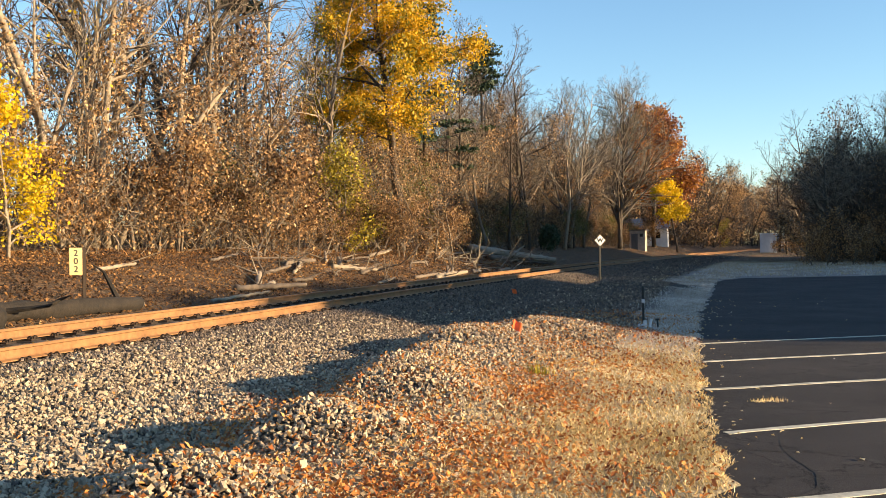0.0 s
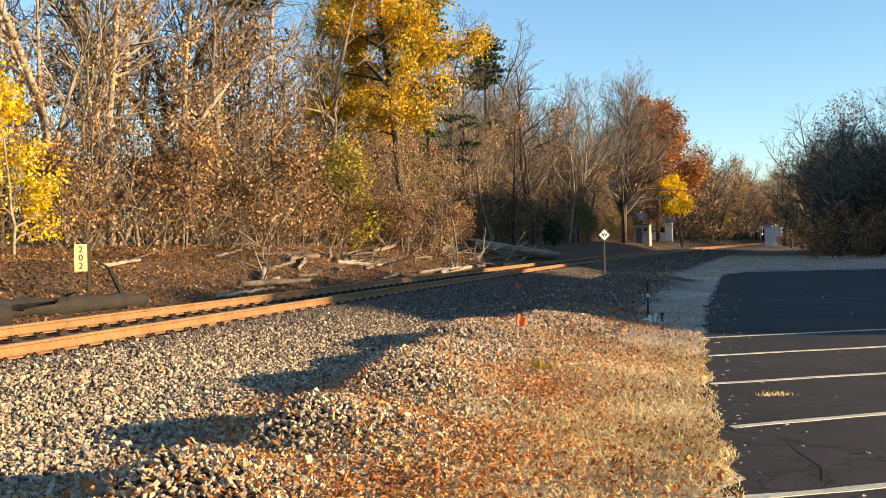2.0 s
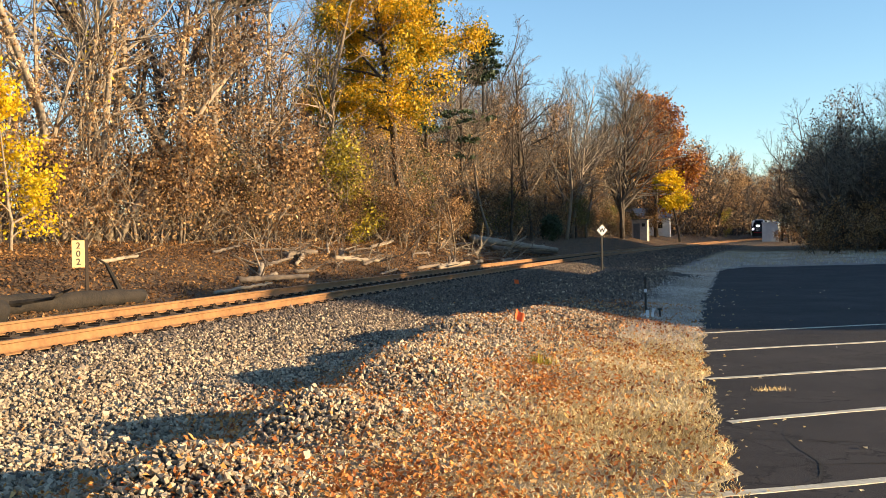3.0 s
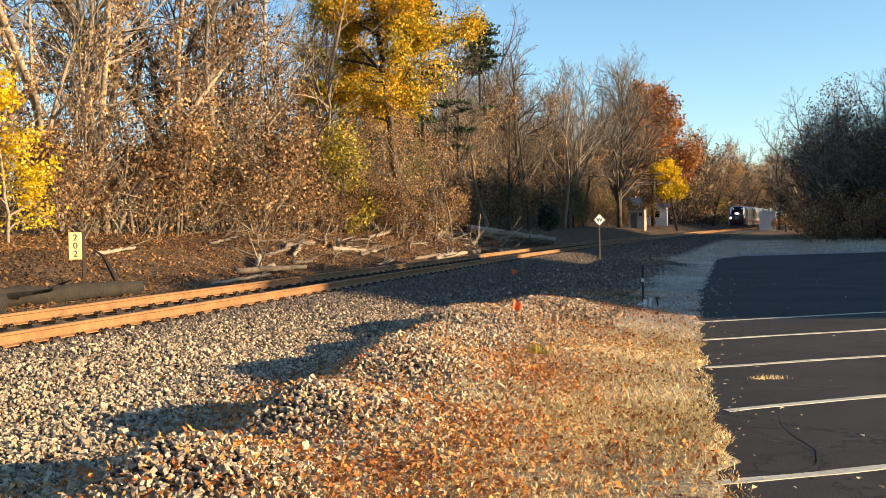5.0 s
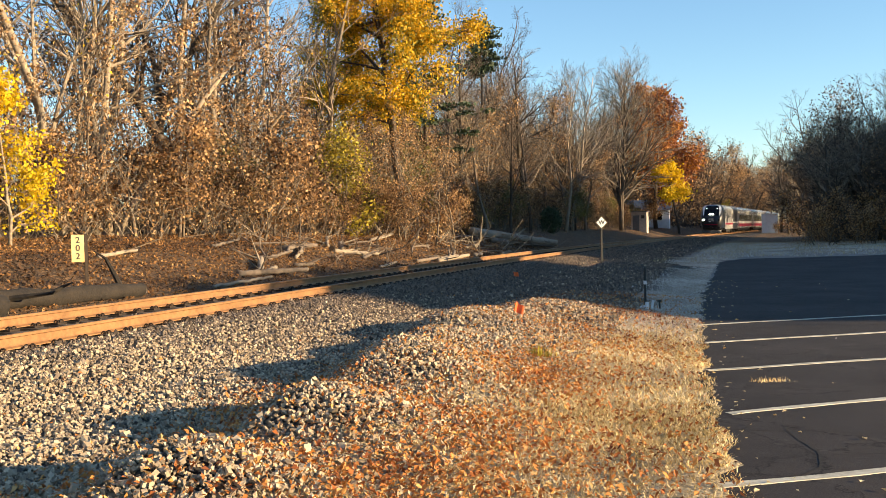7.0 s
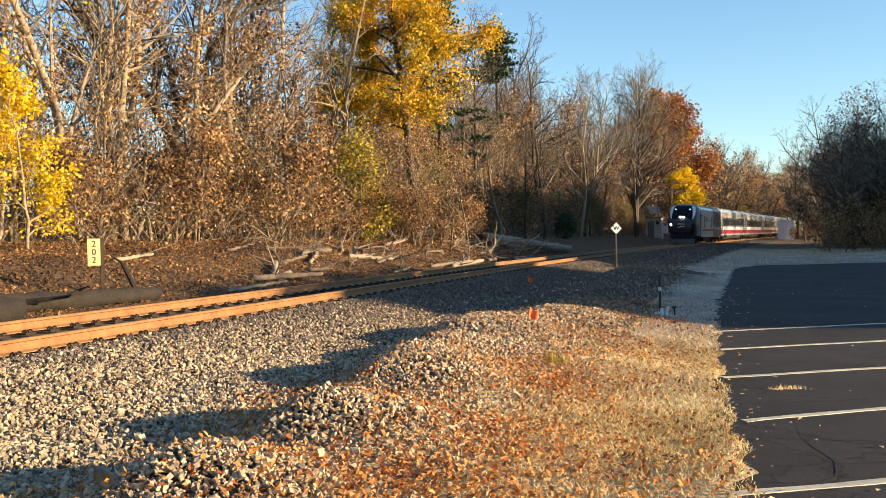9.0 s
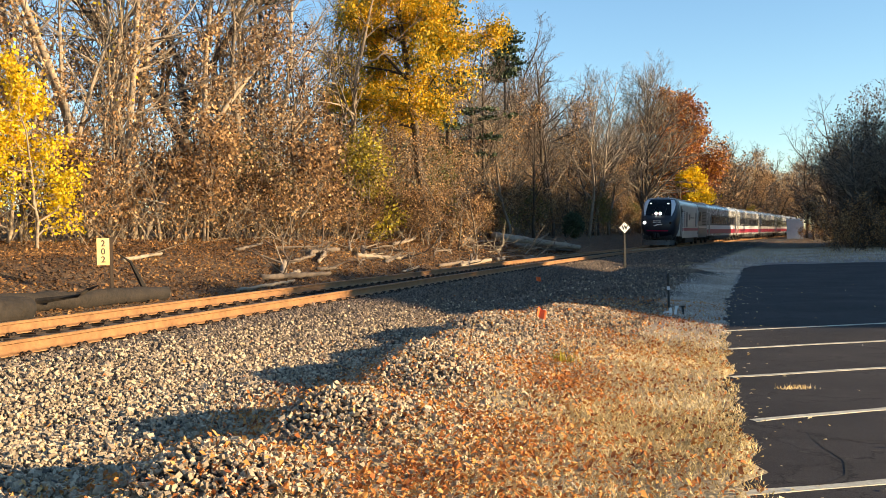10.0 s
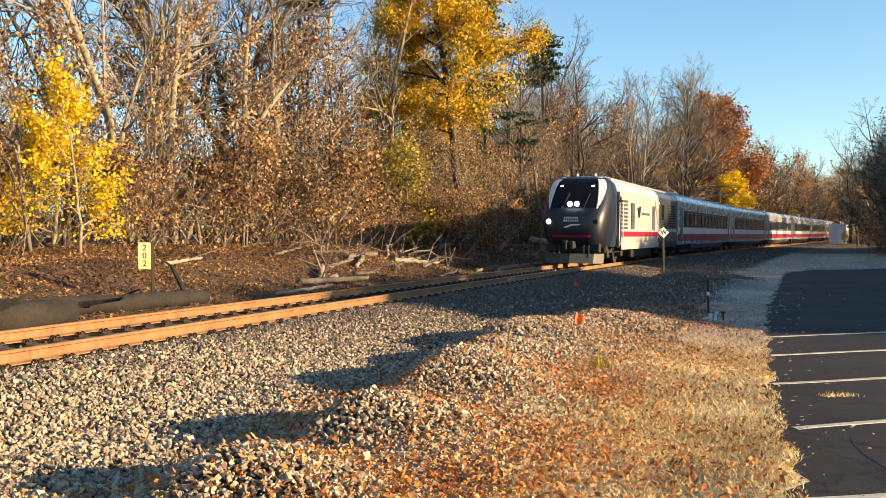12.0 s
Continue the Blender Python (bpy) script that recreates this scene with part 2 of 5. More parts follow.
# ---------------------------------------------------------------- building helpers
def mesh_of(name, verts, faces, mats, index=None, smooth=False):
    me = bpy.data.meshes.new(name)
    verts = np.asarray(verts, dtype=np.float32)
    if isinstance(faces, np.ndarray):
        k = faces.shape[1]
        me.vertices.add(len(verts))
        me.vertices.foreach_set("co", verts.ravel())
        me.loops.add(faces.size)
        me.loops.foreach_set("vertex_index", faces.astype(np.int32).ravel())
        me.polygons.add(len(faces))
        me.polygons.foreach_set("loop_start", np.arange(0, faces.size, k, dtype=np.int32))
        me.update(calc_edges=True)
    else:
        me.from_pydata([tuple(v) for v in verts.tolist()], [], faces)
    for mt in (mats if isinstance(mats, (list, tuple)) else [mats]):
        me.materials.append(mt)
    if index is not None:
        me.polygons.foreach_set("material_index", np.asarray(index, dtype=np.int32))
    me.polygons.foreach_set("use_smooth", np.full(len(me.polygons), smooth, dtype=bool))
    me.validate()
    return me


def part(name, bm, material, parent, label="", smooth=False):
    """Links a bmesh (or a mesh) as one mesh object under a thing or under a part."""
    if isinstance(bm, bmesh.types.BMesh):
        me = bpy.data.meshes.new(name)
        bm.to_mesh(me)
        bm.free()
        me.materials.append(material)
        if smooth:
            me.polygons.foreach_set("use_smooth", np.ones(len(me.polygons), dtype=bool))
    else:
        me = bm
    ob = new(name, me)
    ob.parent = parent
    if label:
        tagged(ob, label)
    return ob


def box(x0, x1, y0, y1, z0, z1, bevel=0.01, bm=None):
    bm = bm or bmesh.new()
    v = bmesh.ops.create_cube(bm, size=1.0)["verts"]
    for q in v:
        q.co = Vector(((x0 + x1) / 2 + q.co.x * (x1 - x0), (y0 + y1) / 2 + q.co.y * (y1 - y0), (z0 + z1) / 2 + q.co.z * (z1 - z0)))
    if bevel:
        ed = list({e for q in v for e in q.link_edges})
        bmesh.ops.bevel(bm, geom=ed, offset=bevel, segments=2, affect='EDGES', profile=0.7)
    return bm


def rod(p, q, r0, r1=None, n=10, bm=None):
    """A round bar from p to q."""
    bm = bm or bmesh.new()
    p, q = Vector(p), Vector(q)
    d = q - p
    m = Matrix.Translation((p + q) / 2) @ d.to_track_quat("Z", "Y").to_matrix().to_4x4()
    bmesh.ops.create_cone(bm, cap_ends=True, segments=n, radius1=r0, radius2=r0 if r1 is None else r1, depth=d.length, matrix=m)
    return bm


# ---------------------------------------------------------------- the line of the track
X0, TH, K, K1 = -8.880, 0.25296, 0.0014971, -3.2436e-6
RAIL_Z, GRADE, CANT = 0.632, 0.00124, 0.05
S_AX = np.arange(-80.0, 700.0, 1.0)


def heading(s):
    c = np.minimum(s, 130.0)
    return TH + K * c + K1 * c * c


_a = heading(S_AX + 0.5)
CX = np.concatenate([[0], np.cumsum(np.sin(_a))[:-1]])
CY = np.concatenate([[0], np.cumsum(np.cos(_a))[:-1]])
CX += X0 - CX[80]
CY -= CY[80]


def centre(s):
    return np.interp(s, S_AX, CX), np.interp(s, S_AX, CY)


def on_track(s, u, z=0.0):
    """The point u metres to the right of the centre line at s, z above the near rail's level there."""
    x, y = centre(s)
    a = heading(s)
    return Vector((x + u * math.cos(a), y - u * math.sin(a), RAIL_Z + GRADE * (s - 10) + z))


def to_track(x, y):
    """Distance to the right of the centre line, and along it, of points."""
    x, y = np.atleast_1d(x).astype(float), np.atleast_1d(y).astype(float)
    u, s = np.empty_like(x), np.empty_like(x)
    for i in range(0, len(x), 20000):
        xs, ys = x[i:i + 20000, None], y[i:i + 20000, None]
        j = np.argmin((CX[None, ::2] - xs) ** 2 + (CY[None, ::2] - ys) ** 2, axis=1) * 2
        a = heading(S_AX[j])
        dx, dy = xs[:, 0] - CX[j], ys[:, 0] - CY[j]
        u[i:i + 20000] = dx * np.cos(a) - dy * np.sin(a)
        s[i:i + 20000] = S_AX[j] + dx * np.sin(a) + dy * np.cos(a)
    return u, s


def wobble(x, y, f, k=0):
    """A cheap smooth unevenness between -1 and 1."""
    return (np.sin(x * f + 1.3 * k) * np.cos(y * f * 0.83 + 2.1 * k) + np.sin((x + y) * f * 0.57 + k) + np.cos((x - 1.7 * y) * f * 0.37 + 3 * k)) / 3


# heaps of ballast left along the shoulder: along the track, to the right of it, length, width, height
HEAPS = [(4.3, 5.0, 0.9, 0.5, 0.24), (7.6, 5.45, 0.65, 0.45, 0.33), (9.5, 5.55, 0.90, 0.46, 0.40), (12.3, 5.35, 1.25, 0.48, 0.42), (14.3, 5.1, 0.9, 0.50, 0.30),
         (16.8, 4.9, 1.6, 0.65, 0.38), (19.4, 5.6, 1.5, 0.8, 0.32), (23.0, 5.7, 2.2, 0.9, 0.18), (29.0, 5.2, 3.0, 1.0, 0.18), (35.9, 5.0, 3.6, 1.2, 0.40), (41.0, 5.4, 2.6, 1.2, 0.20)]


def heap_shape(u, s, heap, grow_by=1.0):
    """How much of a heap stands at a place: steep towards the rails, trailing off towards the grass."""
    hs, hu, hl, hw, hh = heap
    wide = np.where(u > hu, 2.2 * hw, hw) * grow_by
    return np.exp(-np.abs((s - hs) / (hl * grow_by)) ** 2.4 - np.abs((u - hu) / wide) ** 2)


def height(x, y):
    x, y = np.atleast_1d(x).astype(float), np.atleast_1d(y).astype(float)
    u, s = to_track(x, y)
    rz = RAIL_Z + GRADE * (np.clip(s, -60, 600) - 10)
    right = np.interp(s, [40, 120], [0.0, 1.0]) * (rz - 0.35)
    right = np.maximum(right, 0)
    top = rz - 0.20
    # right of the track
    prof_r = np.interp(u, [1.25, 1.6, 3.1, 4.2, 6.2, 8.0, 9.0], [0, 0, 1, 1, 1.0, 1.0, 1.0])
    low = np.interp(u, [3.0, 4.5, 6.2, 8.0], [0.16, 0.14, 0.08, 0.0]) + right
    zr = top * (1 - prof_r) + low * prof_r
    for heap in HEAPS:
        zr = np.where(u > 2.2, zr + heap[4] * heap_shape(u, s, heap), zr)
    # left: shoulder, ditch side, bank
    bank = np.interp(-u, [1.6, 2.6, 3.4, 5.0, 8.0, 12.0, 30.0, 60.0], [0.0, -0.14, -0.12, 0.16, 0.90, 1.30, 1.9, 4.5])
    zl = top + bank
    z = np.where(u > 0, zr, zl)
    z = np.where(np.abs(u) < 1.3, top, z)
    rough = np.interp(np.abs(u), [1.3, 3, 9, 14], [0.0, 0.03, 0.06, 0.12])
    z = z + rough * wobble(x, y, 1.7) + 0.35 * rough * wobble(x, y, 5.3, 2)
    # the lot's bed lies a little under its surface
    lot = lot_mask(x, y)
    z = np.where(lot, -0.06, z)
    far = np.clip((np.hypot(x, y) - 350) / 600, 0, 1)
    return z * (1 - far) + far * 1.5


LOT_EDGE = [(-1.6, -8.0), (0.35, 0.0), (1.84, 6.5), (2.15, 7.95), (2.86, 10.96), (4.56, 17.66), (5.61, 21.6), (7.43, 27.8), (12.2, 43.6), (13.2, 46.6), (15.4, 49.9),
            (23.6, 51.3), (36.0, 52.6)]


def lot_mask(x, y):
    ex = np.interp(y, [p[1] for p in LOT_EDGE[:11]], [p[0] for p in LOT_EDGE[:11]])
    ey = np.interp(x, [p[0] for p in LOT_EDGE[10:]], [p[1] for p in LOT_EDGE[10:]])
    return (x > ex + 0.12) & (y < np.minimum(ey, 53) - 0.15) & (x < 35.9) & (y > -7.9)


def axis(stops):
    out = [stops[0][0]]
    for (a, d), (b, _) in zip(stops, stops[1:]):
        out += list(np.linspace(a, b, max(1, int(round((b - a) / d))) + 1)[1:])
    return np.array(out)


def build_ground():
    gx = axis([(-3000, 700), (-200, 20), (-60, 4), (-24, 0.6), (-10, 0.28), (14, 0.6), (40, 4), (90, 20), (300, 700), (3000, 1)])
    gy = axis([(-2500, 600), (-100, 12), (-16, 2), (2, 0.28), (36, 0.6), (60, 2), (200, 10), (500, 500), (4000, 1)])
    xx, yy = np.meshgrid(gx, gy)
    x, y = xx.ravel(), yy.ravel()
    z = height(x, y)
    nx = len(gx)
    i = np.arange(len(gy) - 1)[:, None] * nx + np.arange(nx - 1)[None, :]
    i = i.ravel()
    faces = np.stack([i, i + 1, i + nx + 1, i + nx], 1)
    me = mesh_of("ground", np.stack([x, y, z], 1), faces, M_ground, smooth=True)
    u, s = to_track(x, y)
    heap = sum(heap_shape(u, s, h, 1.1) for h in HEAPS)
    stony = np.clip(np.interp(u, [-3.0, -2.2, 3.6, 4.9], [0, 1, 1, 0]) + 0.9 * np.clip(heap, 0, 1), 0, 1)
    stony = np.where(s > 46, np.interp(u, [-3.0, -2.2, 4.6, 7.0], [0, 1, 1, 0.15]), stony)
    leafy = np.interp(u, [-3.4, -2.6, 20, 30], [1, 0, 0, 1])
    leafy = np.maximum(leafy, np.interp(s, [75, 95], [0, 0.6]))
    frosty = np.interp(s, [15, 21, 62, 78], [0, 0.85, 0.85, 0]) * np.interp(u, [5.0, 6.5, 30], [0, 1, 1])
    for nm, val in (("stony", stony), ("leafy", leafy), ("frosty", frosty)):
        at = me.attributes.new(nm, 'FLOAT', 'POINT')
        at.data.foreach_set("value", val.astype(np.float32))
    tagged(new("ground", me), "uneven ground of ballast, frosted dry grass and leaf litter", "ground", kind="structure")


def build_lot():
    pts = LOT_EDGE + [(36, -8)]
    # ragged edge towards the grass
    fine = []
    r = random.Random(4)
    for (a, b), (c, d) in zip(pts[:12], pts[1:13]):
        n = max(2, int(math.hypot(c - a, d - b) / 0.22))
        for k in range(n):
            t = k / n
            fine.append((a + (c - a) * t + r.uniform(-0.09, 0.09), b + (d - b) * t + r.uniform(-0.05, 0.05)))
    fine += pts[12:]
    bm = bmesh.new()
    top = [bm.verts.new((x, y, 0.012)) for x, y in fine]
    low = [bm.verts.new((x, y, -0.12)) for x, y in fine]
    f = bm.faces.new(top)
    if f.normal.z < 0:
        f.normal_flip()
    for i in range(len(top)):
        j = (i + 1) % len(top)
        bm.faces.new((top[i], top[j], low[j], low[i]))
    bmesh.ops.recalc_face_normals(bm, faces=bm.faces)
    bmesh.ops.triangulate(bm, faces=[q for q in bm.faces if len(q.verts) > 4])
    me = bpy.data.meshes.new("parking_lot")
    bm.to_mesh(me)
    bm.free()
    me.materials.append(M_asphalt)
    lot = tagged(new("pavement", me), "dark cracked asphalt of a parking lot with worn stripes", "parking lot", kind="structure")
    # painted stripes, slightly crooked
    d = Vector((math.cos(radians(15.3)), math.sin(radians(15.3)), 0))
    nrm = Vector((-d.y, d.x, 0))
    for (x, y, bend) in ((1.66, 6.19, 0.02), (2.50, 8.74, -0.10), (3.05, 11.30, 0.0), (3.76, 14.04, 0.0), (4.40, 16.64, 0.0)):
        n = 26
        vs, fs = [], []
        for k in range(n + 1):
            t = k / n * 5.6
            off = bend * math.exp(-t * 2.2) + 0.012 * math.sin(t * 3.1 + x)
            w = 0.05 * (1 + 0.12 * math.sin(t * 7 + y))
            p = Vector((x, y, 0.016)) + d * t + nrm * off
            for sgn in (-1, 1):
                q = p + nrm * (sgn * w)
                vs += [(q.x, q.y, 0.018), (q.x, q.y, 0.010)]
            if k:
                a = (k - 1) * 4
                fs += [(a, a + 4, a + 6, a + 2), (a, a + 1, a + 5, a + 4), (a + 2, a + 6, a + 7, a + 3)]
        part("stripe", mesh_of("stripe", vs, fs, M_stripe), M_stripe, lot, "worn pale yellow painted line")
    cracks(lot)
    return lot


def cracks(lot):
    """Open cracks in the asphalt: thin, dark, wandering grooves with crumbled rims."""
    r = random.Random(17)
    runs = [((1.95, 6.1), 62, 2.6), ((2.35, 7.0), 8, 3.2), ((2.3, 8.0), -25, 1.4), ((3.4, 6.6), 78, 1.6), ((3.2, 9.9), 5, 3.6), ((2.9, 10.6), 40, 1.1), ((4.6, 8.4), 60, 2.0), ((3.6, 12.6), 10, 4.5),
            ((4.0, 13.2), 70, 3.0), ((5.4, 11.0), 100, 2.2), ((4.8, 16.3), 12, 5.0), ((6.4, 13.4), 6, 3.2), ((4.9, 15.2), -20, 1.6), ((6.2, 19.5), 15, 5.0)]
    for (x, y), ang, ln in runs:
        n = max(6, int(ln / 0.12))
        a = radians(ang)
        vs, fs = [], []
        for k in range(n + 1):
            w = (0.006 + 0.008 * r.random()) * math.sin(math.pi * min(0.9, 0.1 + k / n))
            nx, ny = -math.sin(a), math.cos(a)
            vs += [(x + nx * w, y + ny * w, 0.0145), (x - nx * w, y - ny * w, 0.0145)]
            if k:
                b = (k - 1) * 2
                fs.append((b, b + 1, b + 3, b + 2))
            a += r.gauss(0, 0.28)
            a += 0.25 * (radians(ang) - a)
            x, y = x + math.cos(a) * ln / n, y + math.sin(a) * ln / n
        part("crack", mesh_of("crack", vs, fs, M_crack), M_crack, lot, "dark open crack")


def rail_profile():
    h = [(-0.070, 0.0), (-0.070, 0.012), (-0.022, 0.030), (-0.009, 0.045), (-0.009, 0.125), (-0.036, 0.136), (-0.037, 0.166), (-0.029, 0.172),
         (0.029, 0.172), (0.037, 0.166), (0.036, 0.136), (0.009, 0.125), (0.009, 0.045), (0.022, 0.030), (0.070, 0.012), (0.070, 0.0)]
    return h


def build_track():
    track = tagged(new("railway_track"), "single railway track of rusty steel rails on wooden ties in ballast", "railway track", kind="structure")
    prof = rail_profile()
    ss = np.concatenate([np.arange(-30, 60, 1.5), np.arange(60, 460, 5.0)])
    for side in (-0.755, 0.755):
        vs, fs, ix = [], [], []
        for i, s in enumerate(ss):
            for (a, b) in prof:
                vs.append(on_track(s, side + a, b - 0.172 + (CANT if side < 0 else 0.0)))
            if i:
                n = len(prof)
                for k in range(n):
                    a0, a1 = (i - 1) * n + k, (i - 1) * n + (k + 1) % n
                    fs.append((a0, a1, a1 + n, a0 + n))
                    ix.append(1 if k == 7 else 0)
        part("rail", mesh_of("rail", vs, fs, [M_rail, M_railtop], ix), M_rail, track, "rust-brown steel rail with a worn bright head")
    # ties, half sunk in the ballast
    tie = bpy.data.meshes.new("tie")
    b = box(-1.3, 1.3, -0.11, 0.11, -0.16, 0.0, 0.012)
    b.to_mesh(tie)
    b.free()
    tie.materials.append(M_tie)
    plate = bpy.data.meshes.new("tie_plate")
    b = box(-0.17, 0.17, -0.10, 0.10, 0.0, 0.022, 0.004)
    for sx in (-1, 1):
        for sy in (-0.055, 0.055):
            # a bent clip, its shoulder and a spike head
            for k in range(5):
                t0, t1 = k / 5 * math.pi, (k + 1) / 5 * math.pi
                rod((sx * (0.11 - 0.04 * math.cos(t0)), sy, 0.020 + 0.040 * math.sin(t0)), (sx * (0.11 - 0.04 * math.cos(t1)), sy, 0.020 + 0.040 * math.sin(t1)), 0.010, n=5, bm=b)
        box(sx * 0.125 - 0.022, sx * 0.125 + 0.022, -0.022, 0.022, 0.02, 0.055, 0.0, bm=b)
    b.to_mesh(plate)
    b.free()
    plate.materials.append(M_iron)
    tilt = math.degrees(math.atan2(CANT, 1.51))
    n_plate = 0
    for i, s in enumerate(np.arange(-6, 146, 0.5)):
        x, y, z = on_track(s, 0, -0.172 - 0.022 + CANT / 2)
        m = pose(x, y, z, 0, 0, -math.degrees(heading(s))) @ pose(0, 0, 0, 0, tilt, 0)
        if s < 118:
            ob = part("tie", tie, M_tie, track)
            ob.matrix_basis = m @ pose(random.uniform(-.03, .03), 0, -0.004, 0, 0, random.uniform(-1.2, 1.2))
        if s < 69:
            for side in (-0.755, 0.755):
                ob = part("tie_plate", plate, M_iron, track)
                ob.matrix_basis = m @ pose(side, 0, 0)
                n_plate += 1
    return track


build_ground()
build_lot()
build_track()
# ---------------------------------------------------------------- the train
M_navy = surface("navy_paint", (0.006, 0.008, 0.015), (0.012, 0.015, 0.026), 6, 0.42, 0.0, 0.02, coat=0.05)
M_silver = surface("silver_paint", (0.46, 0.45, 0.43), (0.58, 0.565, 0.535), 5, 0.36, 0.1, 0.03, coat=0.4)
M_white = surface("white_paint", (0.66, 0.66, 0.66), (0.78, 0.78, 0.78), 5, 0.35, 0.0, 0.02, coat=0.4)
M_red = surface("red_paint", (0.24, 0.008, 0.035), (0.33, 0.014, 0.05), 5, 0.45, 0.0, 0.02, spec=0.3)
M_grey = surface("grey_paint", (0.07, 0.076, 0.085), (0.13, 0.14, 0.155), 6, 0.4, 0.2, 0.03, coat=0.3)
M_slate = surface("slate_paint", (0.022, 0.026, 0.034), (0.045, 0.05, 0.062), 6, 0.4, 0.0, 0.03, coat=0.2)
M_under = surface("grimy_running_gear", (0.012, 0.011, 0.010), (0.05, 0.045, 0.04), 12, 0.8, 0.2, 0.3)
M_plow = surface("worn_grey_steel", (0.035, 0.034, 0.03), (0.11, 0.105, 0.095), 9, 0.6, 0.3, 0.2)
M_window = surface("dark_glass", (0.004, 0.005, 0.007), (0.009, 0.010, 0.013), 3, 0.14, 0.0, 0.0, spec=0.2)
M_coach = surface("brushed_silver", (0.50, 0.51, 0.52), (0.62, 0.63, 0.64), 5, 0.26, 0.45, 0.03)
M_band = surface("black_band_paint", (0.006, 0.007, 0.009), (0.013, 0.014, 0.017), 5, 0.5, 0.0, 0.02, spec=0.06)
M_headlight = glow("headlight", (1.0, 0.97, 0.88), 60.0)
M_board = glow("number_board", (0.8, 0.9, 1.0), 1.2)
M_roof = surface("pale_roof_paint", (0.46, 0.50, 0.54), (0.60, 0.64, 0.68), 4, 0.3, 0.3, 0.03, coat=0.4)

SPEED, NOSE_AT_END = 18.45, 41.7
LOCO_L, COACH_L = 19.3, 25.9


def section(hw, z0, z1, shoulder=0.55, crown=0.10, tuck=0.06, n=7):
    """Half outline of a car body from the sill up to the roof's crown."""
    pts = [(hw - tuck, z0), (hw - 0.01, z0 + 0.35), (hw, z0 + 0.8), (hw - 0.02, z1 - shoulder - crown)]
    for k in range(1, n + 1):
        a = k / n * math.pi / 2
        pts.append(((hw - 0.02 - shoulder) + shoulder * math.cos(a), z1 - crown - shoulder + shoulder * math.sin(a)))
    pts.append((0.0, z1))
    return pts


def shell(hw, z0, z1, y0, y1, **kw):
    half = section(hw, z0, z1, **kw)
    ring = half + [(-x, z) for x, z in half[-2::-1]]
    bm = bmesh.new()
    a = [bm.verts.new((x, y0, z)) for x, z in ring]
    b = [bm.verts.new((x, y1, z)) for x, z in ring]
    n = len(ring)
    for i in range(n):
        j = (i + 1) % n
        bm.faces.new((a[i], a[j], b[j], b[i]))
    bm.faces.new(a)
    bm.faces.new(b[::-1])
    bmesh.ops.recalc_face_normals(bm, faces=bm.faces)
    return bm


def roof_skin(hw, z0, z1, y0, y1, n=8):
    """A shallow arched plate along the top of a car."""
    bm = bmesh.new()
    rows = []
    for y in (y0, y1):
        rows.append([bm.verts.new((-hw + 2 * hw * k / n, y, z0 + (z1 - z0) * (1 - (2 * k / n - 1) ** 2))) for k in range(n + 1)])
    low = [[bm.verts.new((v.co.x * 0.98, v.co.y, v.co.z - 0.08)) for v in r] for r in rows]
    for k in range(n):
        bm.faces.new((rows[0][k], rows[0][k + 1], rows[1][k + 1], rows[1][k]))
        bm.faces.new((low[0][k + 1], low[0][k], low[1][k], low[1][k + 1]))
        for i in (0, 1):
            bm.faces.new((rows[i][k], low[i][k], low[i][k + 1], rows[i][k + 1]))
    for k in (0, n):
        bm.faces.new((rows[0][k], rows[1][k], low[1][k], low[0][k]))
    bmesh.ops.recalc_face_normals(bm, faces=bm.faces)
    return bm


def band(hw, z0, z1, y0, y1, proud=0.006, thick=0.02):
    """Both bands are plates on the car's sides; this is the pair's one side by the sign of hw."""
    s = 1 if hw > 0 else -1
    a = abs(hw) + proud
    return box(min(s * (a - thick), s * a), max(s * (a - thick), s * a), y0, y1, z0, z1, 0.002)


def wheelset():
    bm = bmesh.new()
    for sx in (-1, 1):
        rod((sx * 0.70, 0, 0), (sx * 0.83, 0, 0), 0.50, n=28, bm=bm)
        rod((sx * 0.68, 0, 0), (sx * 0.70, 0, 0), 0.53, n=28, bm=bm)
        rod((sx * 0.83, 0, 0), (sx * 0.86, 0, 0), 0.22, n=16, bm=bm)
        for k in range(4):
            a = k * math.pi / 2
            rod((sx * 0.83, 0.34 * math.cos(a), 0.34 * math.sin(a)), (sx * 0.84, 0.34 * math.cos(a), 0.34 * math.sin(a)), 0.07, n=8, bm=bm)
    rod((-0.7, 0, 0), (0.7, 0, 0), 0.09, n=12, bm=bm)
    return bm


AXLES = []


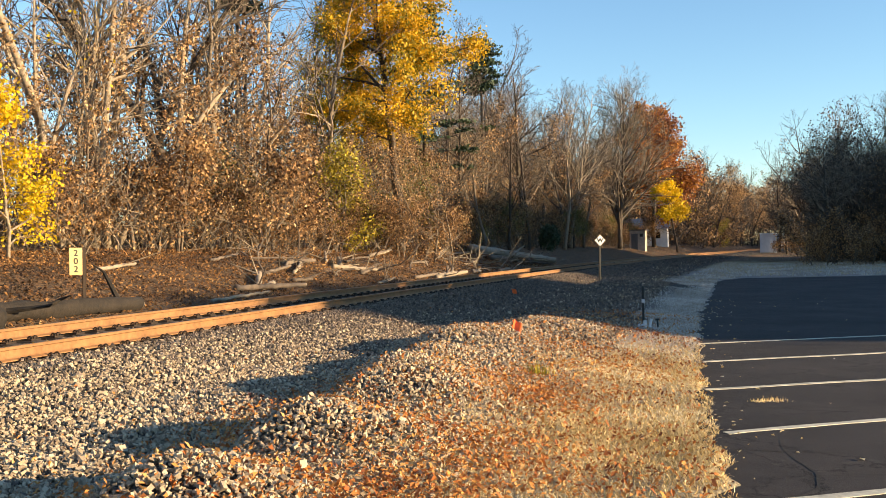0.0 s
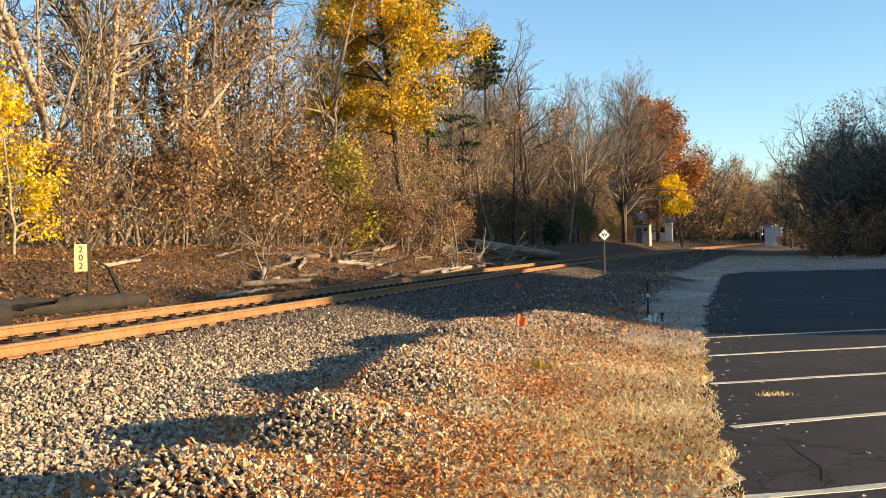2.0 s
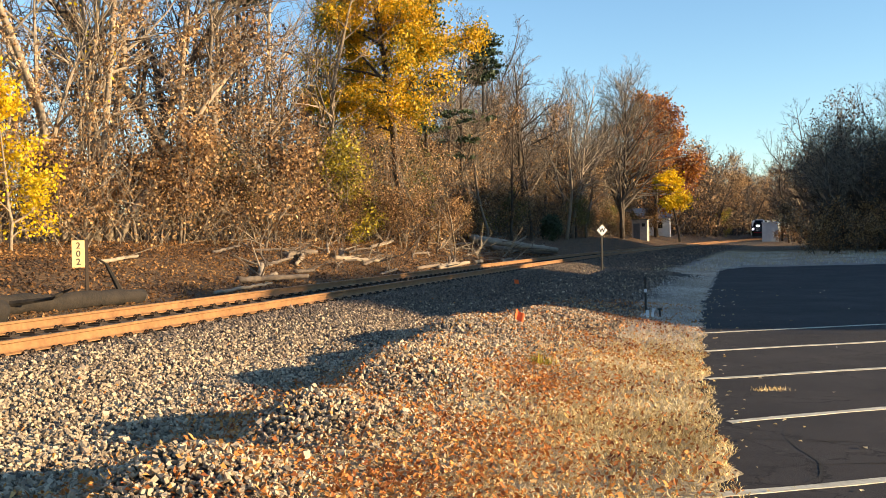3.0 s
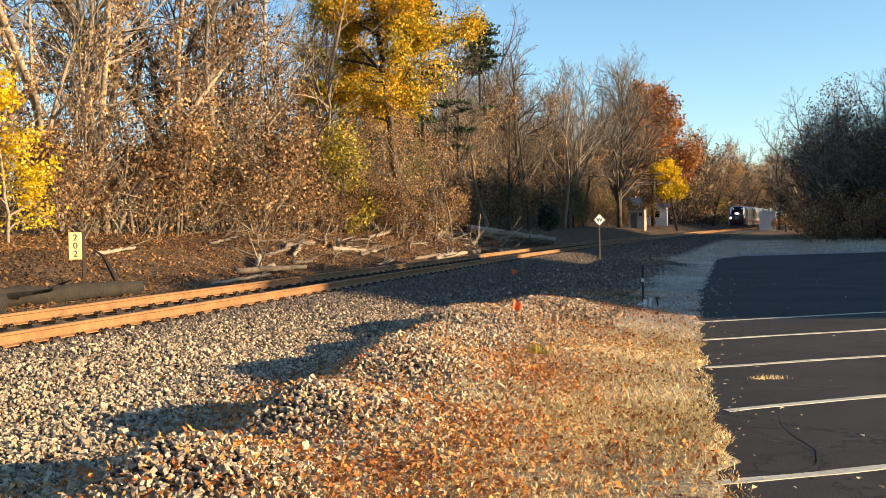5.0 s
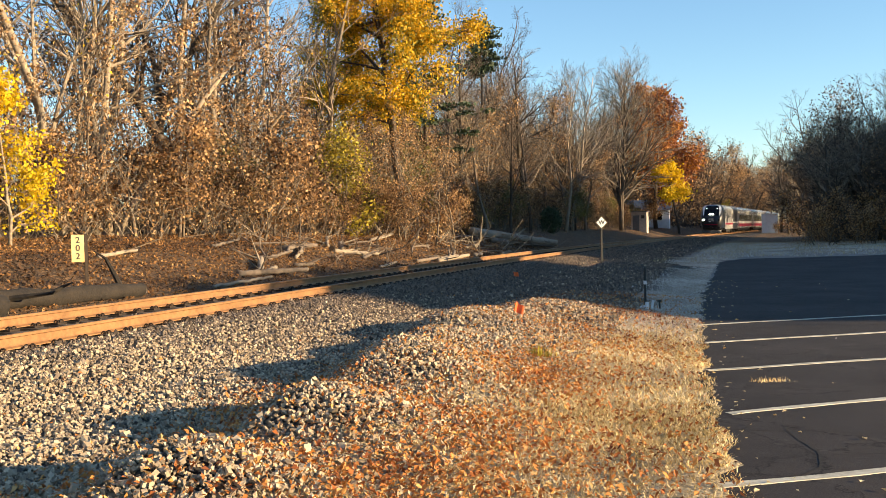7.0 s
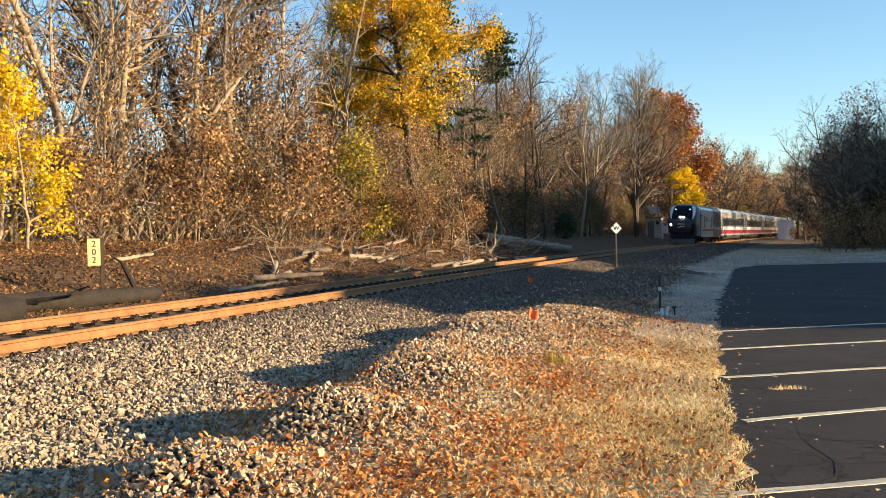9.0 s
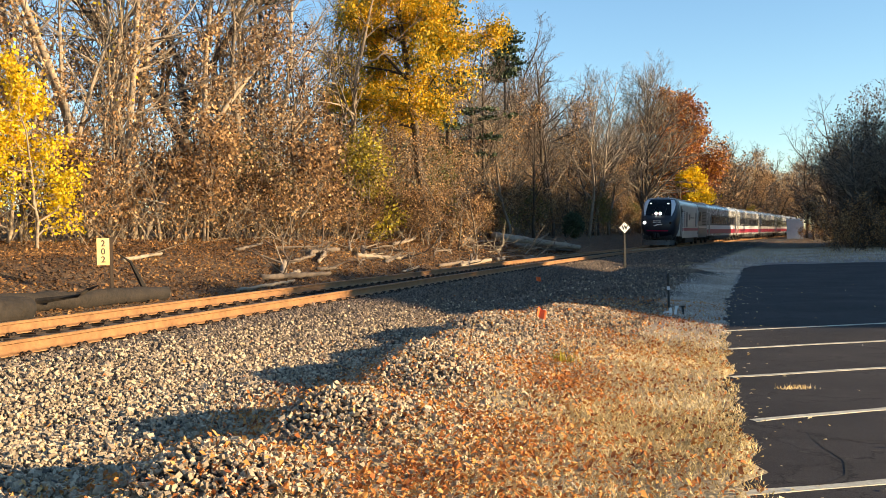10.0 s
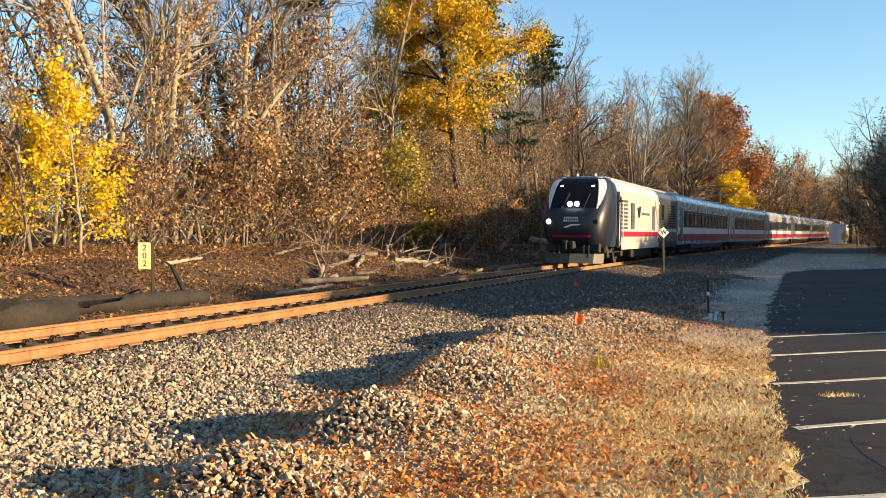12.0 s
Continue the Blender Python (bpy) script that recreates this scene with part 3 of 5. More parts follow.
def bogie(parent, y):
    bm = bmesh.new()
    for sx in (-1, 1):
        box(sx * 1.02 - 0.08, sx * 1.02 + 0.08, y - 1.9, y + 1.9, 0.50, 0.78, 0.04, bm=bm)
        for yy in (y - 1.4, y + 1.4):
            box(sx * 1.02 - 0.13, sx * 1.02 + 0.13, yy - 0.22, yy + 0.22, 0.32, 0.68, 0.03, bm=bm)
            rod((sx * 1.08, yy - 0.38, 0.55), (sx * 1.08, yy - 0.38, 0.95), 0.10, n=10, bm=bm)
            rod((sx * 1.08, yy + 0.38, 0.55), (sx * 1.08, yy + 0.38, 0.95), 0.10, n=10, bm=bm)
        box(sx * 1.0 - 0.15, sx * 1.0 + 0.15, y - 0.45, y + 0.45, 0.6, 1.0, 0.05, bm=bm)
    box(-1.0, 1.0, y - 0.3, y + 0.3, 0.5, 0.85, 0.04, bm=bm)
    part("bogie_frame", bm, M_under, parent, "grimy dark bogie frame")
    for yy in (y - 1.4, y + 1.4):
        ob = part("wheelset", wheelset(), M_under, parent, "dark steel wheels on an axle")
        AXLES.append((ob, yy))


# the nose: at each height its foremost point and its half width
NOSE = [(0.72, 0.40, 1.10), (0.95, 0.20, 1.24), (1.20, 0.08, 1.33), (1.55, 0.03, 1.39), (1.90, 0.05, 1.42), (2.15, 0.12, 1.43), (2.40, 0.30, 1.43), (2.65, 0.50, 1.42),
        (2.95, 0.74, 1.38), (3.25, 0.98, 1.32), (3.50, 1.20, 1.24), (3.68, 1.52, 1.08), (3.78, 1.85, 0.90)]


def nose_point(z, a, out=0.0):
    """A point of the nose's skin: height z, a from -1 (one side's rear) over 0 (the front) to 1."""
    zs = [p[0] for p in NOSE]
    y0 = float(np.interp(z, zs, [p[1] for p in NOSE]))
    w = float(np.interp(z, zs, [p[2] for p in NOSE]))
    t = a * math.pi / 2
    e = 0.42
    x = math.copysign(abs(math.sin(t)) ** e, t) * (w + out)
    depth = 2.15 - y0
    y = y0 + depth * (1 - max(0.0, math.cos(t)) ** 0.42) - out
    return Vector((x, y, z + out * 0.4))


def nose_patch(zs, lo, hi, out, n=10):
    """A strip of skin laid proud of the nose: between the ways lo(z) and hi(z)."""
    vs, fs = [], []
    for z in zs:
        for k in range(n + 1):
            a = lo(z) + (hi(z) - lo(z)) * k / n
            vs.append(nose_point(z, a, out))
    m = n + 1
    for i in range(len(zs) - 1):
        for k in range(n):
            fs.append((i * m + k, i * m + k + 1, (i + 1) * m + k + 1, (i + 1) * m + k))
    return vs, fs


def locomotive():
    car = tagged(new("locomotive"), "dark blue and silver diesel passenger locomotive with bright headlights", "locomotive")
    HW, Z1 = 1.50, 3.80
    # nose skin
    zs = [p[0] for p in NOSE]
    vs, fs = nose_patch(zs, lambda z: -1.0, lambda z: 1.0, 0.0, 40)
    n0 = len(vs)
    vs.append(Vector((0, 2.15, 3.80)))
    base = (len(zs) - 1) * 41
    fs += [(base + k, base + k + 1, n0) for k in range(40)]
    vs.append(Vector((0, 1.8, 0.60)))
    fs += [(k + 1, k, n0 + 1) for k in range(40)]
    me = mesh_of("nose", vs, fs, M_navy, smooth=True)
    part("nose", me, M_navy, car, "dark navy sloping nose")
    # windshield and the light pillars beside it
    wz = list(np.linspace(2.40, 3.66, 9))
    vs, fs = nose_patch(wz, lambda z: -0.255, lambda z: 0.255, 0.012, 16)
    part("windshield", mesh_of("windshield", vs, fs, M_window, smooth=True), M_window, car, "black sloping windshield")
    pz = list(np.linspace(2.36, 3.75, 12))
    for sg in (-1, 1):
        lo = lambda z: sg * 0.27
        hi = lambda z: sg * (0.27 + 0.34 * min(1.0, max(0.03, (z - 2.30) / 1.0)))
        vs, fs = nose_patch(pz, lo, hi, 0.010, 5)
        part("pillar_stripe", mesh_of("pillar_stripe", vs, fs, M_white, smooth=True), M_white, car, "white stripe beside the windshield")
        # number board
        vs, fs = nose_patch([3.30, 3.33, 3.36], lambda z: sg * 0.10, lambda z: sg * 0.16, 0.022, 4)
        part("number_board", mesh_of("number_board", vs, fs, M_board), M_board, car, "lit number board")
        # wiper
        p, q = nose_point(2.32, sg * 0.04, 0.04), nose_point(3.0, sg * 0.05 + 0.04, 0.04)
        part("wiper", rod(p, q, 0.014, n=6), M_under, car)
    # lamps
    for sx in (-0.15, 0.15):
        b = rod((sx, 0.36, 2.56), (sx, 0.70, 2.58), 0.12, n=20)
        hou = part("headlight", b, M_under, car, "round headlight")
        part("lens", rod((sx, 0.33, 2.56), (sx, 0.36, 2.56), 0.085, n=20), M_headlight, hou, "glaring white lens")
    for sx in (-0.98, 0.98):
        y = nose_point(1.84, 0.33 * (1 if sx > 0 else -1)).y
        hou = part("ditch_light", rod((sx, y - 0.04, 1.82), (sx, y + 0.3, 1.82), 0.12, n=20), M_under, car, "ditch light")
        part("lens", rod((sx, y - 0.07, 1.82), (sx, y - 0.04, 1.82), 0.085, n=20), M_headlight if sx < 0 else M_window, hou)
    # lettering that cannot be read: bars; and a plain chevron mark
    bm = bmesh.new()
    for r, (zz, wid) in enumerate(((1.98, 0.62), (1.86, 0.66))):
        for k in range(7):
            x = -wid / 2 + k * wid / 7
            p = nose_point(zz, 0.0, 0.012)
            box(x, x + wid / 11, p.y - 0.008, p.y + 0.01, zz - 0.04, zz + 0.04, 0, bm=bm)
    part("lettering", bm, M_silver, car, "small pale lettering on the nose")
    vs = [(-0.34, 0.015, 1.58), (0.02, 0.015, 1.72), (0.40, 0.015, 1.72), (0.30, 0.015, 1.66), (0.06, 0.015, 1.66), (-0.2, 0.015, 1.56)]
    vs += [(x, y + 0.03, z) for x, y, z in vs]
    part("emblem", mesh_of("emblem", vs, [tuple(range(6)), tuple(range(11, 5, -1))] + [(i, (i + 1) % 6, 6 + (i + 1) % 6, 6 + i) for i in range(6)], M_white), M_white, car, "pale slanted mark")
    # red line low on the nose, bumper beam, coupler, plow
    vs, fs = nose_patch([1.16, 1.21, 1.26], lambda z: -0.2, lambda z: 0.2, 0.012, 14)
    part("nose_stripe", mesh_of("nose_stripe", vs, fs, M_red), M_red, car, "thin red line across the nose")
    part("buffer_beam", box(-1.12, 1.12, 0.34, 0.75, 0.55, 0.92, 0.05), M_under, car)
    bm = box(-0.16, 0.16, -0.18, 0.5, 0.72, 1.0, 0.05)
    box(-0.22, -0.06, -0.42, -0.1, 0.68, 1.04, 0.05, bm=bm)
    box(0.02, 0.2, -0.36, -0.1, 0.70, 1.02, 0.05, bm=bm)
    part("coupler", bm, M_under, car, "heavy dark knuckle coupler")
    for k, x in enumerate((-0.75, -0.55, 0.5, 0.7)):
        part("air_hose", rod((x, 0.25, 0.85), (x + 0.05, 0.05, 0.35), 0.03, n=8), M_under, car)
    bm = bmesh.new()
    pf = [(-1.25, 0.60), (-0.95, 0.10), (0, -0.12), (0.95, 0.10), (1.25, 0.60)]
    low = [bm.verts.new((x, y - 0.10, 0.10)) for x, y in pf]
    up = [bm.verts.new((x, y + 0.06, 0.50)) for x, y in pf]
    bl = [bm.verts.new((x, y + 0.02, 0.10)) for x, y in pf]
    bu = [bm.verts.new((x, y + 0.14, 0.50)) for x, y in pf]
    for i in range(4):
        bm.faces.new((low[i], low[i + 1], up[i + 1], up[i]))
        bm.faces.new((bl[i + 1], bl[i], bu[i], bu[i + 1]))
        bm.faces.new((up[i], up[i + 1], bu[i + 1], bu[i]))
        bm.faces.new((low[i + 1], low[i], bl[i], bl[i + 1]))
    part("plow", bm, M_plow, car, "worn grey steel snow plow")
    # body
    part("body", shell(HW - 0.02, 0.78, Z1, 2.05, LOCO_L - 0.25), M_silver, car, "silver body side")
    part("rear_section", shell(HW + 0.008, 0.60, Z1 + 0.005, 12.7, LOCO_L - 0.2), M_slate, car, "dark grey rear section")
    part("roof", roof_skin(1.15, Z1 - 0.06, Z1 + 0.03, 2.3, LOCO_L - 0.5), M_roof, car, "pale grey roof")
    for y in (3.2, 6.4, 9.6, 12.9, 16.9):
        part("roof_hatch", box(-0.7, 0.7, y, y + 1.4, Z1 + 0.0, Z1 + 0.07, 0.03), M_silver, car)
    for x in (-0.35, 0.45):
        part("antenna", rod((x, 2.4, Z1 + 0.02), (x, 2.4, Z1 + 0.14), 0.055, 0.04, 10), M_white, car)
    for sg in (-1, 1):
        part("cab_side", band(sg * HW, 0.72, 3.15, 2.06, 2.55, 0.008), M_navy, car, "navy panel behind the nose")
        part("cab_door", band(sg * HW, 0.95, 2.95, 2.25, 2.85, 0.02, 0.04), M_navy, car, "navy cab door")
        part("cab_window", band(sg * HW, 2.15, 2.80, 2.34, 2.76, 0.028, 0.03), M_window, car, "dark cab side window")
        for y in (2.20, 2.92):
            part("handrail", rod((sg * (HW + 0.07), y, 1.0), (sg * (HW + 0.07), y, 2.7), 0.022, n=8), M_white, car, "white handrail")
        part("side_stripe", band(sg * HW, 1.22, 1.44, 2.56, 12.7, 0.007), M_red, car, "red line along the side")
        part("lower_panel", band(sg * (HW - 0.01), 0.64, 0.92, 3.0, 12.7, 0.012), M_silver, car)
        # louvres
        for k in range(8):
            part("louvre", band(sg * HW, 1.55 + k * 0.17, 1.64 + k * 0.17, 3.05, 4.3, 0.02, 0.03), M_grey, car)
        for y, w in ((5.2, 0.7), (10.8, 0.6)):
            part("intake", band(sg * HW, 1.55, 2.75, y, y + w, 0.012), M_grey, car, "grey intake grille")
        for k in range(9):
            part("rear_louvre", band(sg * HW, 1.75 + k * 0.14, 1.82 + k * 0.14, 15.6, 18.2, 0.03, 0.03), M_under, car)
        part("rear_window", band(sg * HW, 2.1, 2.9, 13.5, 14.2, 0.016), M_window, car)
        part("rear_stripe", band(sg * HW, 1.45, 1.62, 12.9, LOCO_L - 0.4, 0.016), M_silver, car)
        # mark on the side: a plain slanted shape and bars
        vs = [(0, 6.7, 2.55), (0, 7.5, 2.66), (0, 7.2, 2.10), (0, 7.0, 2.10)]
        x = sg * (HW + 0.008)
        vs = [(x, y, z) for _, y, z in vs] + [(x - sg * 0.02, y, z) for _, y, z in vs]
        part("side_mark", mesh_of("side_mark", vs, [(0, 1, 2, 3), (7, 6, 5, 4), (0, 4, 5, 1), (1, 5, 6, 2), (2, 6, 7, 3), (3, 7, 4, 0)], M_navy), M_navy, car)
        bm = bmesh.new()
        box(min(x, x - sg * 0.02), max(x, x - sg * 0.02), 7.8, 9.9, 2.26, 2.36, 0, bm=bm)
        part("side_lettering", bm, M_grey, car)
        for a, b in ((0.0, 1.2), (1.2, 0.0)):
            part("slant_stripe", rod((sg * (HW + 0.002), 11.45 + a, 1.55), (sg * (HW + 0.002), 11.45 + b, 3.0), 0.028, n=8), M_silver, car, "pale slanted stripe")
    part("fuel_tank", box(-1.25, 1.25, 6.6, 11.8, 0.22, 0.75, 0.1), M_under, car)
    for y in (3.4, 15.5):
        bogie(car, y)
    return car


def coach():
    car = tagged(new("passenger_coach"), "silver passenger coach with black window band and red and white stripes", "railway coach")
    HW, Z1, L = 1.48, 3.85, COACH_L
    part("body", shell(HW, 0.70, Z1, 0.25, L - 0.25), M_coach, car, "silver coach body")
    part("roof", roof_skin(1.10, Z1 - 0.06, Z1 + 0.03, 0.4, L - 0.4), M_roof, car, "pale coach roof")
    part("gangway", box(-0.9, 0.9, -0.12, 0.3, 0.9, 3.6, 0.05), M_under, car, "black rubber gangway")
    part("underframe", box(-1.2, 1.2, 4.6, L - 4.6, 0.30, 0.75, 0.06), M_under, car, "dark equipment under the floor")
    for y in (2.2, L / 2, L - 3.2):
        part("roof_unit", box(-0.75, 0.75, y, y + 1.9, Z1 + 0.0, Z1 + 0.10, 0.04), M_roof, car)
    for sg in (-1, 1):
        wb = part("window_band", band(sg * HW, 1.80, 2.78, 2.6, L - 2.6, 0.010), M_band, car, "black window band")
        for k in range(12):
            y = 3.4 + k * 1.62
            fr = part("window", band(sg * HW, 1.90, 2.68, y, y + 1.0, 0.016), M_coach, wb, "silver window frame")
            part("pane", band(sg * HW, 1.94, 2.64, y + 0.05, y + 0.95, 0.022), M_window, wb, "dark window pane")
        part("white_band", band(sg * HW, 1.36, 1.74, 0.5, L - 0.5, 0.008), M_white, car, "white stripe")
        part("red_band", band(sg * HW, 0.92, 1.36, 0.5, L - 0.5, 0.007), M_red, car, "red stripe")
        for y in (1.15, L - 2.05):
            part("coach_door", band(sg * HW, 0.95, 2.95, y, y + 0.9, 0.020, 0.03), M_grey, car, "dark grey side door")
        part("skirt", band(sg * (HW - 0.06), 0.45, 0.78, 5.5, L - 5.5, 0.0), M_under, car)
    for y in (3.0, L - 3.0):
        bogie(car, y)
    return car


LOCO = locomotive()
first = coach()
COACHES = [first]
for _ in range(5):
    COACHES.append(copy_thing(first, Matrix()))
for c in COACHES:
    tagged(c, group="coaches of the train")


def place_car(s_front, length):
    """Pose of a car whose front is at s_front and whose bogies follow the curve."""
    a, b = on_track(s_front + 3.2, 0, CANT / 2), on_track(s_front + length - 3.2, 0, CANT / 2)
    d = (b - a).normalized()
    front = a - d * 3.2
    yaw = math.degrees(math.atan2(-d.x, d.y))
    return pose(front.x, front.y, front.z, math.degrees(math.asin(d.z)), 0, yaw) @ pose(0, 0, 0, 0, math.degrees(math.atan2(CANT, 1.51)), 0)


def motions():
    times = [k * 0.5 for k in range(25)]
    at = NOSE_AT_END
    for car, length in [(LOCO, LOCO_L)] + [(c, COACH_L) for c in COACHES]:
        walk(car, [(t, place_car(at + SPEED * (12.0 - t), length)) for t in times])
        at += length
    # wheels roll towards the camera; the rows of one axle in its car's space
    turn = SPEED / 0.50
    for car in [LOCO] + COACHES:
        for ob in car.children:
            if ob.name.startswith("wheelset"):
                yy = WHEEL_Y[ob.name.split(".")[0], round(ob["along"], 2)]
                walk(ob, [(k / 30, pose(0, yy, 0.5, math.degrees(turn * k / 30) % 360.0)) for k in range(0, 361)])


WHEEL_Y = {}
for ob, yy in AXLES:
    ob["along"] = yy
    ob.location = (0, yy, 0.5)
    WHEEL_Y["wheelset", round(yy, 2)] = yy
for c in COACHES[1:]:
    for ob, src in zip(c.children, first.children):
        if "along" in src:
            ob["along"] = src["along"]
# ---------------------------------------------------------------- trees
def grow(r, height, r0, limbs, spread, rise, fork, levels, lean=(0, 0), first=0.3, twig_len=1.0, kids=(7, 6, 5), crook=0.12):
    """Grows a tree: a list of (start, end, radius, radius, level)."""
    segs = []

    def stem(p, d, length, rad, level, droop):
        n = max(2, int(5 - level)) if level else 9
        pts = [(p.copy(), rad)]
        q, dd = p.copy(), d.copy()
        for k in range(n):
            dd = (dd + Vector((r.gauss(0, crook), r.gauss(0, crook), r.gauss(0, crook) + droop))).normalized()
            q = q + dd * (length / n)
            pts.append((q.copy(), max(0.006, rad * (1 - 0.85 * (k + 1) / n))))
        for (a, ra), (b, rb) in zip(pts, pts[1:]):
            segs.append((a, b, ra, rb, level))
        if level + 1 >= levels:
            return
        count = limbs if level == 0 else kids[min(level - 1, len(kids) - 1)]
        for k in range(count):
            t = first + (1 - first) * (k + r.random()) / count if level == 0 else 0.2 + 0.8 * (k + r.random()) / count
            t = min(t, 0.98)
            i = min(int(t * n), n - 1)
            a, b = pts[i][0], pts[i + 1][0]
            base = a.lerp(b, t * n - i)
            axis_d = (b - a).normalized()
            az = r.uniform(0, 2 * math.pi)
            side = Vector((math.cos(az), math.sin(az), 0))
            side = (side - axis_d * side.dot(axis_d)).normalized()
            ang = radians(r.uniform(*spread)) if level == 0 else radians(r.uniform(25, 60))
            nd = (axis_d * math.cos(ang) + side * math.sin(ang)).normalized()
            if level == 0:
                ln = height * fork * (1.15 - 0.75 * t) * r.uniform(0.75, 1.2)
            else:
                ln = length * 0.48 * (1.15 - 0.6 * t) * r.uniform(0.7, 1.25) * twig_len
            stem(base, nd, ln, pts[i][1] * (0.55 if level == 0 else 0.6), level + 1, rise if level == 0 else rise * 0.6)

    stem(Vector((0, 0, -0.3)), Vector((lean[0], lean[1], 1)).normalized(), height, r0, 0, 0.0)
    return segs


def tubes(segs, sides, thick=1.0):
    """Tapered tubes round a list of segments, as arrays."""
    if not segs:
        return np.zeros((0, 3)), np.zeros((0, 4), int)
    p = np.array([s[0] for s in segs])
    q = np.array([s[1] for s in segs])
    ra, rb = np.array([s[2] for s in segs]) * thick, np.array([s[3] for s in segs]) * thick
    d = q - p
    d /= np.linalg.norm(d, axis=1, keepdims=True) + 1e-9
    ref = np.where(np.abs(d[:, 2:3]) < 0.9, np.array([[0, 0, 1.0]]), np.array([[1.0, 0, 0]]))
    e1 = np.cross(d, ref)
    e1 /= np.linalg.norm(e1, axis=1, keepdims=True) + 1e-9
    e2 = np.cross(d, e1)
    ang = np.arange(sides) / sides * 2 * np.pi
    ring = np.cos(ang)[None, :, None] * e1[:, None, :] + np.sin(ang)[None, :, None] * e2[:, None, :]
    v = np.concatenate([p[:, None, :] + ring * ra[:, None, None], q[:, None, :] + ring * rb[:, None, None]], axis=1)
    base = np.arange(len(segs))[:, None] * (2 * sides)
    k = np.arange(sides)
    f = np.stack([base + k, base + (k + 1) % sides, base + sides + (k + 1) % sides, base + sides + k], axis=2)
    return v.reshape(-1, 3), f.reshape(-1, 4)


def bent_tube(pts, radii, sides=9):
    """One closed tube through a row of points."""
    vs, fs = [], []
    for i, (p, r) in enumerate(zip(pts, radii)):
        d = (pts[min(i + 1, len(pts) - 1)] - pts[max(i - 1, 0)]).normalized()
        e1 = d.orthogonal().normalized() if abs(d.z) > 0.95 else d.cross(Vector((0, 0, 1))).normalized()
        e2 = d.cross(e1)
        for k in range(sides):
            a = k / sides * 2 * math.pi
            vs.append(p + (e1 * math.cos(a) + e2 * math.sin(a)) * r * (1 + 0.08 * math.sin(3 * a + i)))
        if i:
            b = (i - 1) * sides
            fs += [(b + k, b + (k + 1) % sides, b + sides + (k + 1) % sides, b + sides + k) for k in range(sides)]
    fs += [tuple(range(sides - 1, -1, -1)), tuple(len(vs) - sides + k for k in range(sides))]
    return vs, fs


def leaf_quads(g, centres, size, spread, per, flat=0.0):
    """Leaves scattered round centres: creased four-cornered blades."""
    n = len(centres) * per
    c = np.repeat(np.asarray(centres), per, axis=0) + g.normal(0, spread, (n, 3))
    a = g.normal(0, 1, (n, 3))
    a[:, 2] *= (1 - flat)
    a /= np.linalg.norm(a, axis=1, keepdims=True) + 1e-9
    b = g.normal(0, 1, (n, 3))
    b[:, 2] *= (1 - flat)
    b -= a * np.sum(a * b, axis=1, keepdims=True)
    b /= np.linalg.norm(b, axis=1, keepdims=True) + 1e-9
    w = size * g.uniform(0.6, 1.3, (n, 1))
    v = np.stack([c - a * w, c - b * w * 0.62, c + a * w, c + b * w * 0.62], axis=1).reshape(-1, 3)
    f = np.arange(n * 4).reshape(n, 4)
    return v, f


def tree(name, label, category, segs, bark, twig, leaf=None, leaf_size=0.10, leaf_spread=0.25, per=3, leaf_levels=(2, 3), leaf_mid=0.5, seed=1, min_z=0.0, thick=1.0, keep=1.0):
    g = np.random.default_rng(seed)
    thing = tagged(new(name), label, category)
    stem = [s for s in segs if s[4] == 0]
    v, f = bent_tube([stem[0][0]] + [s[1] for s in stem], [stem[0][2]] + [s[3] for s in stem])
    part("trunk", mesh_of("trunk", v, f, bark, smooth=True), bark, thing)
    v2, f2 = tubes([s for s in segs if s[4] == 1], 6)
    fine = [s for s in segs if s[4] >= 2]
    v, f = tubes(fine, 3, thick)
    me = mesh_of("crown", np.concatenate([v2, v]), np.concatenate([f2, f + len(v2)]), [bark, twig], [0] * len(f2) + [1] * len(f))
    tagged(part("crown", me, twig, thing, "fine bare branches"), kind="stuff")
    if leaf:
        cs = [tuple((s[0] * (1 - t) + s[1] * t)) for s in fine if s[4] in leaf_levels and g.random() < keep for t in (0.35, 0.9) if (s[1].z) > min_z]
        v, f = leaf_quads(g, cs, leaf_size, leaf_spread, per)
        tagged(part("foliage", mesh_of("foliage", v, f, leaf), leaf, thing, "loose autumn leaves"), kind="stuff")
    return thing


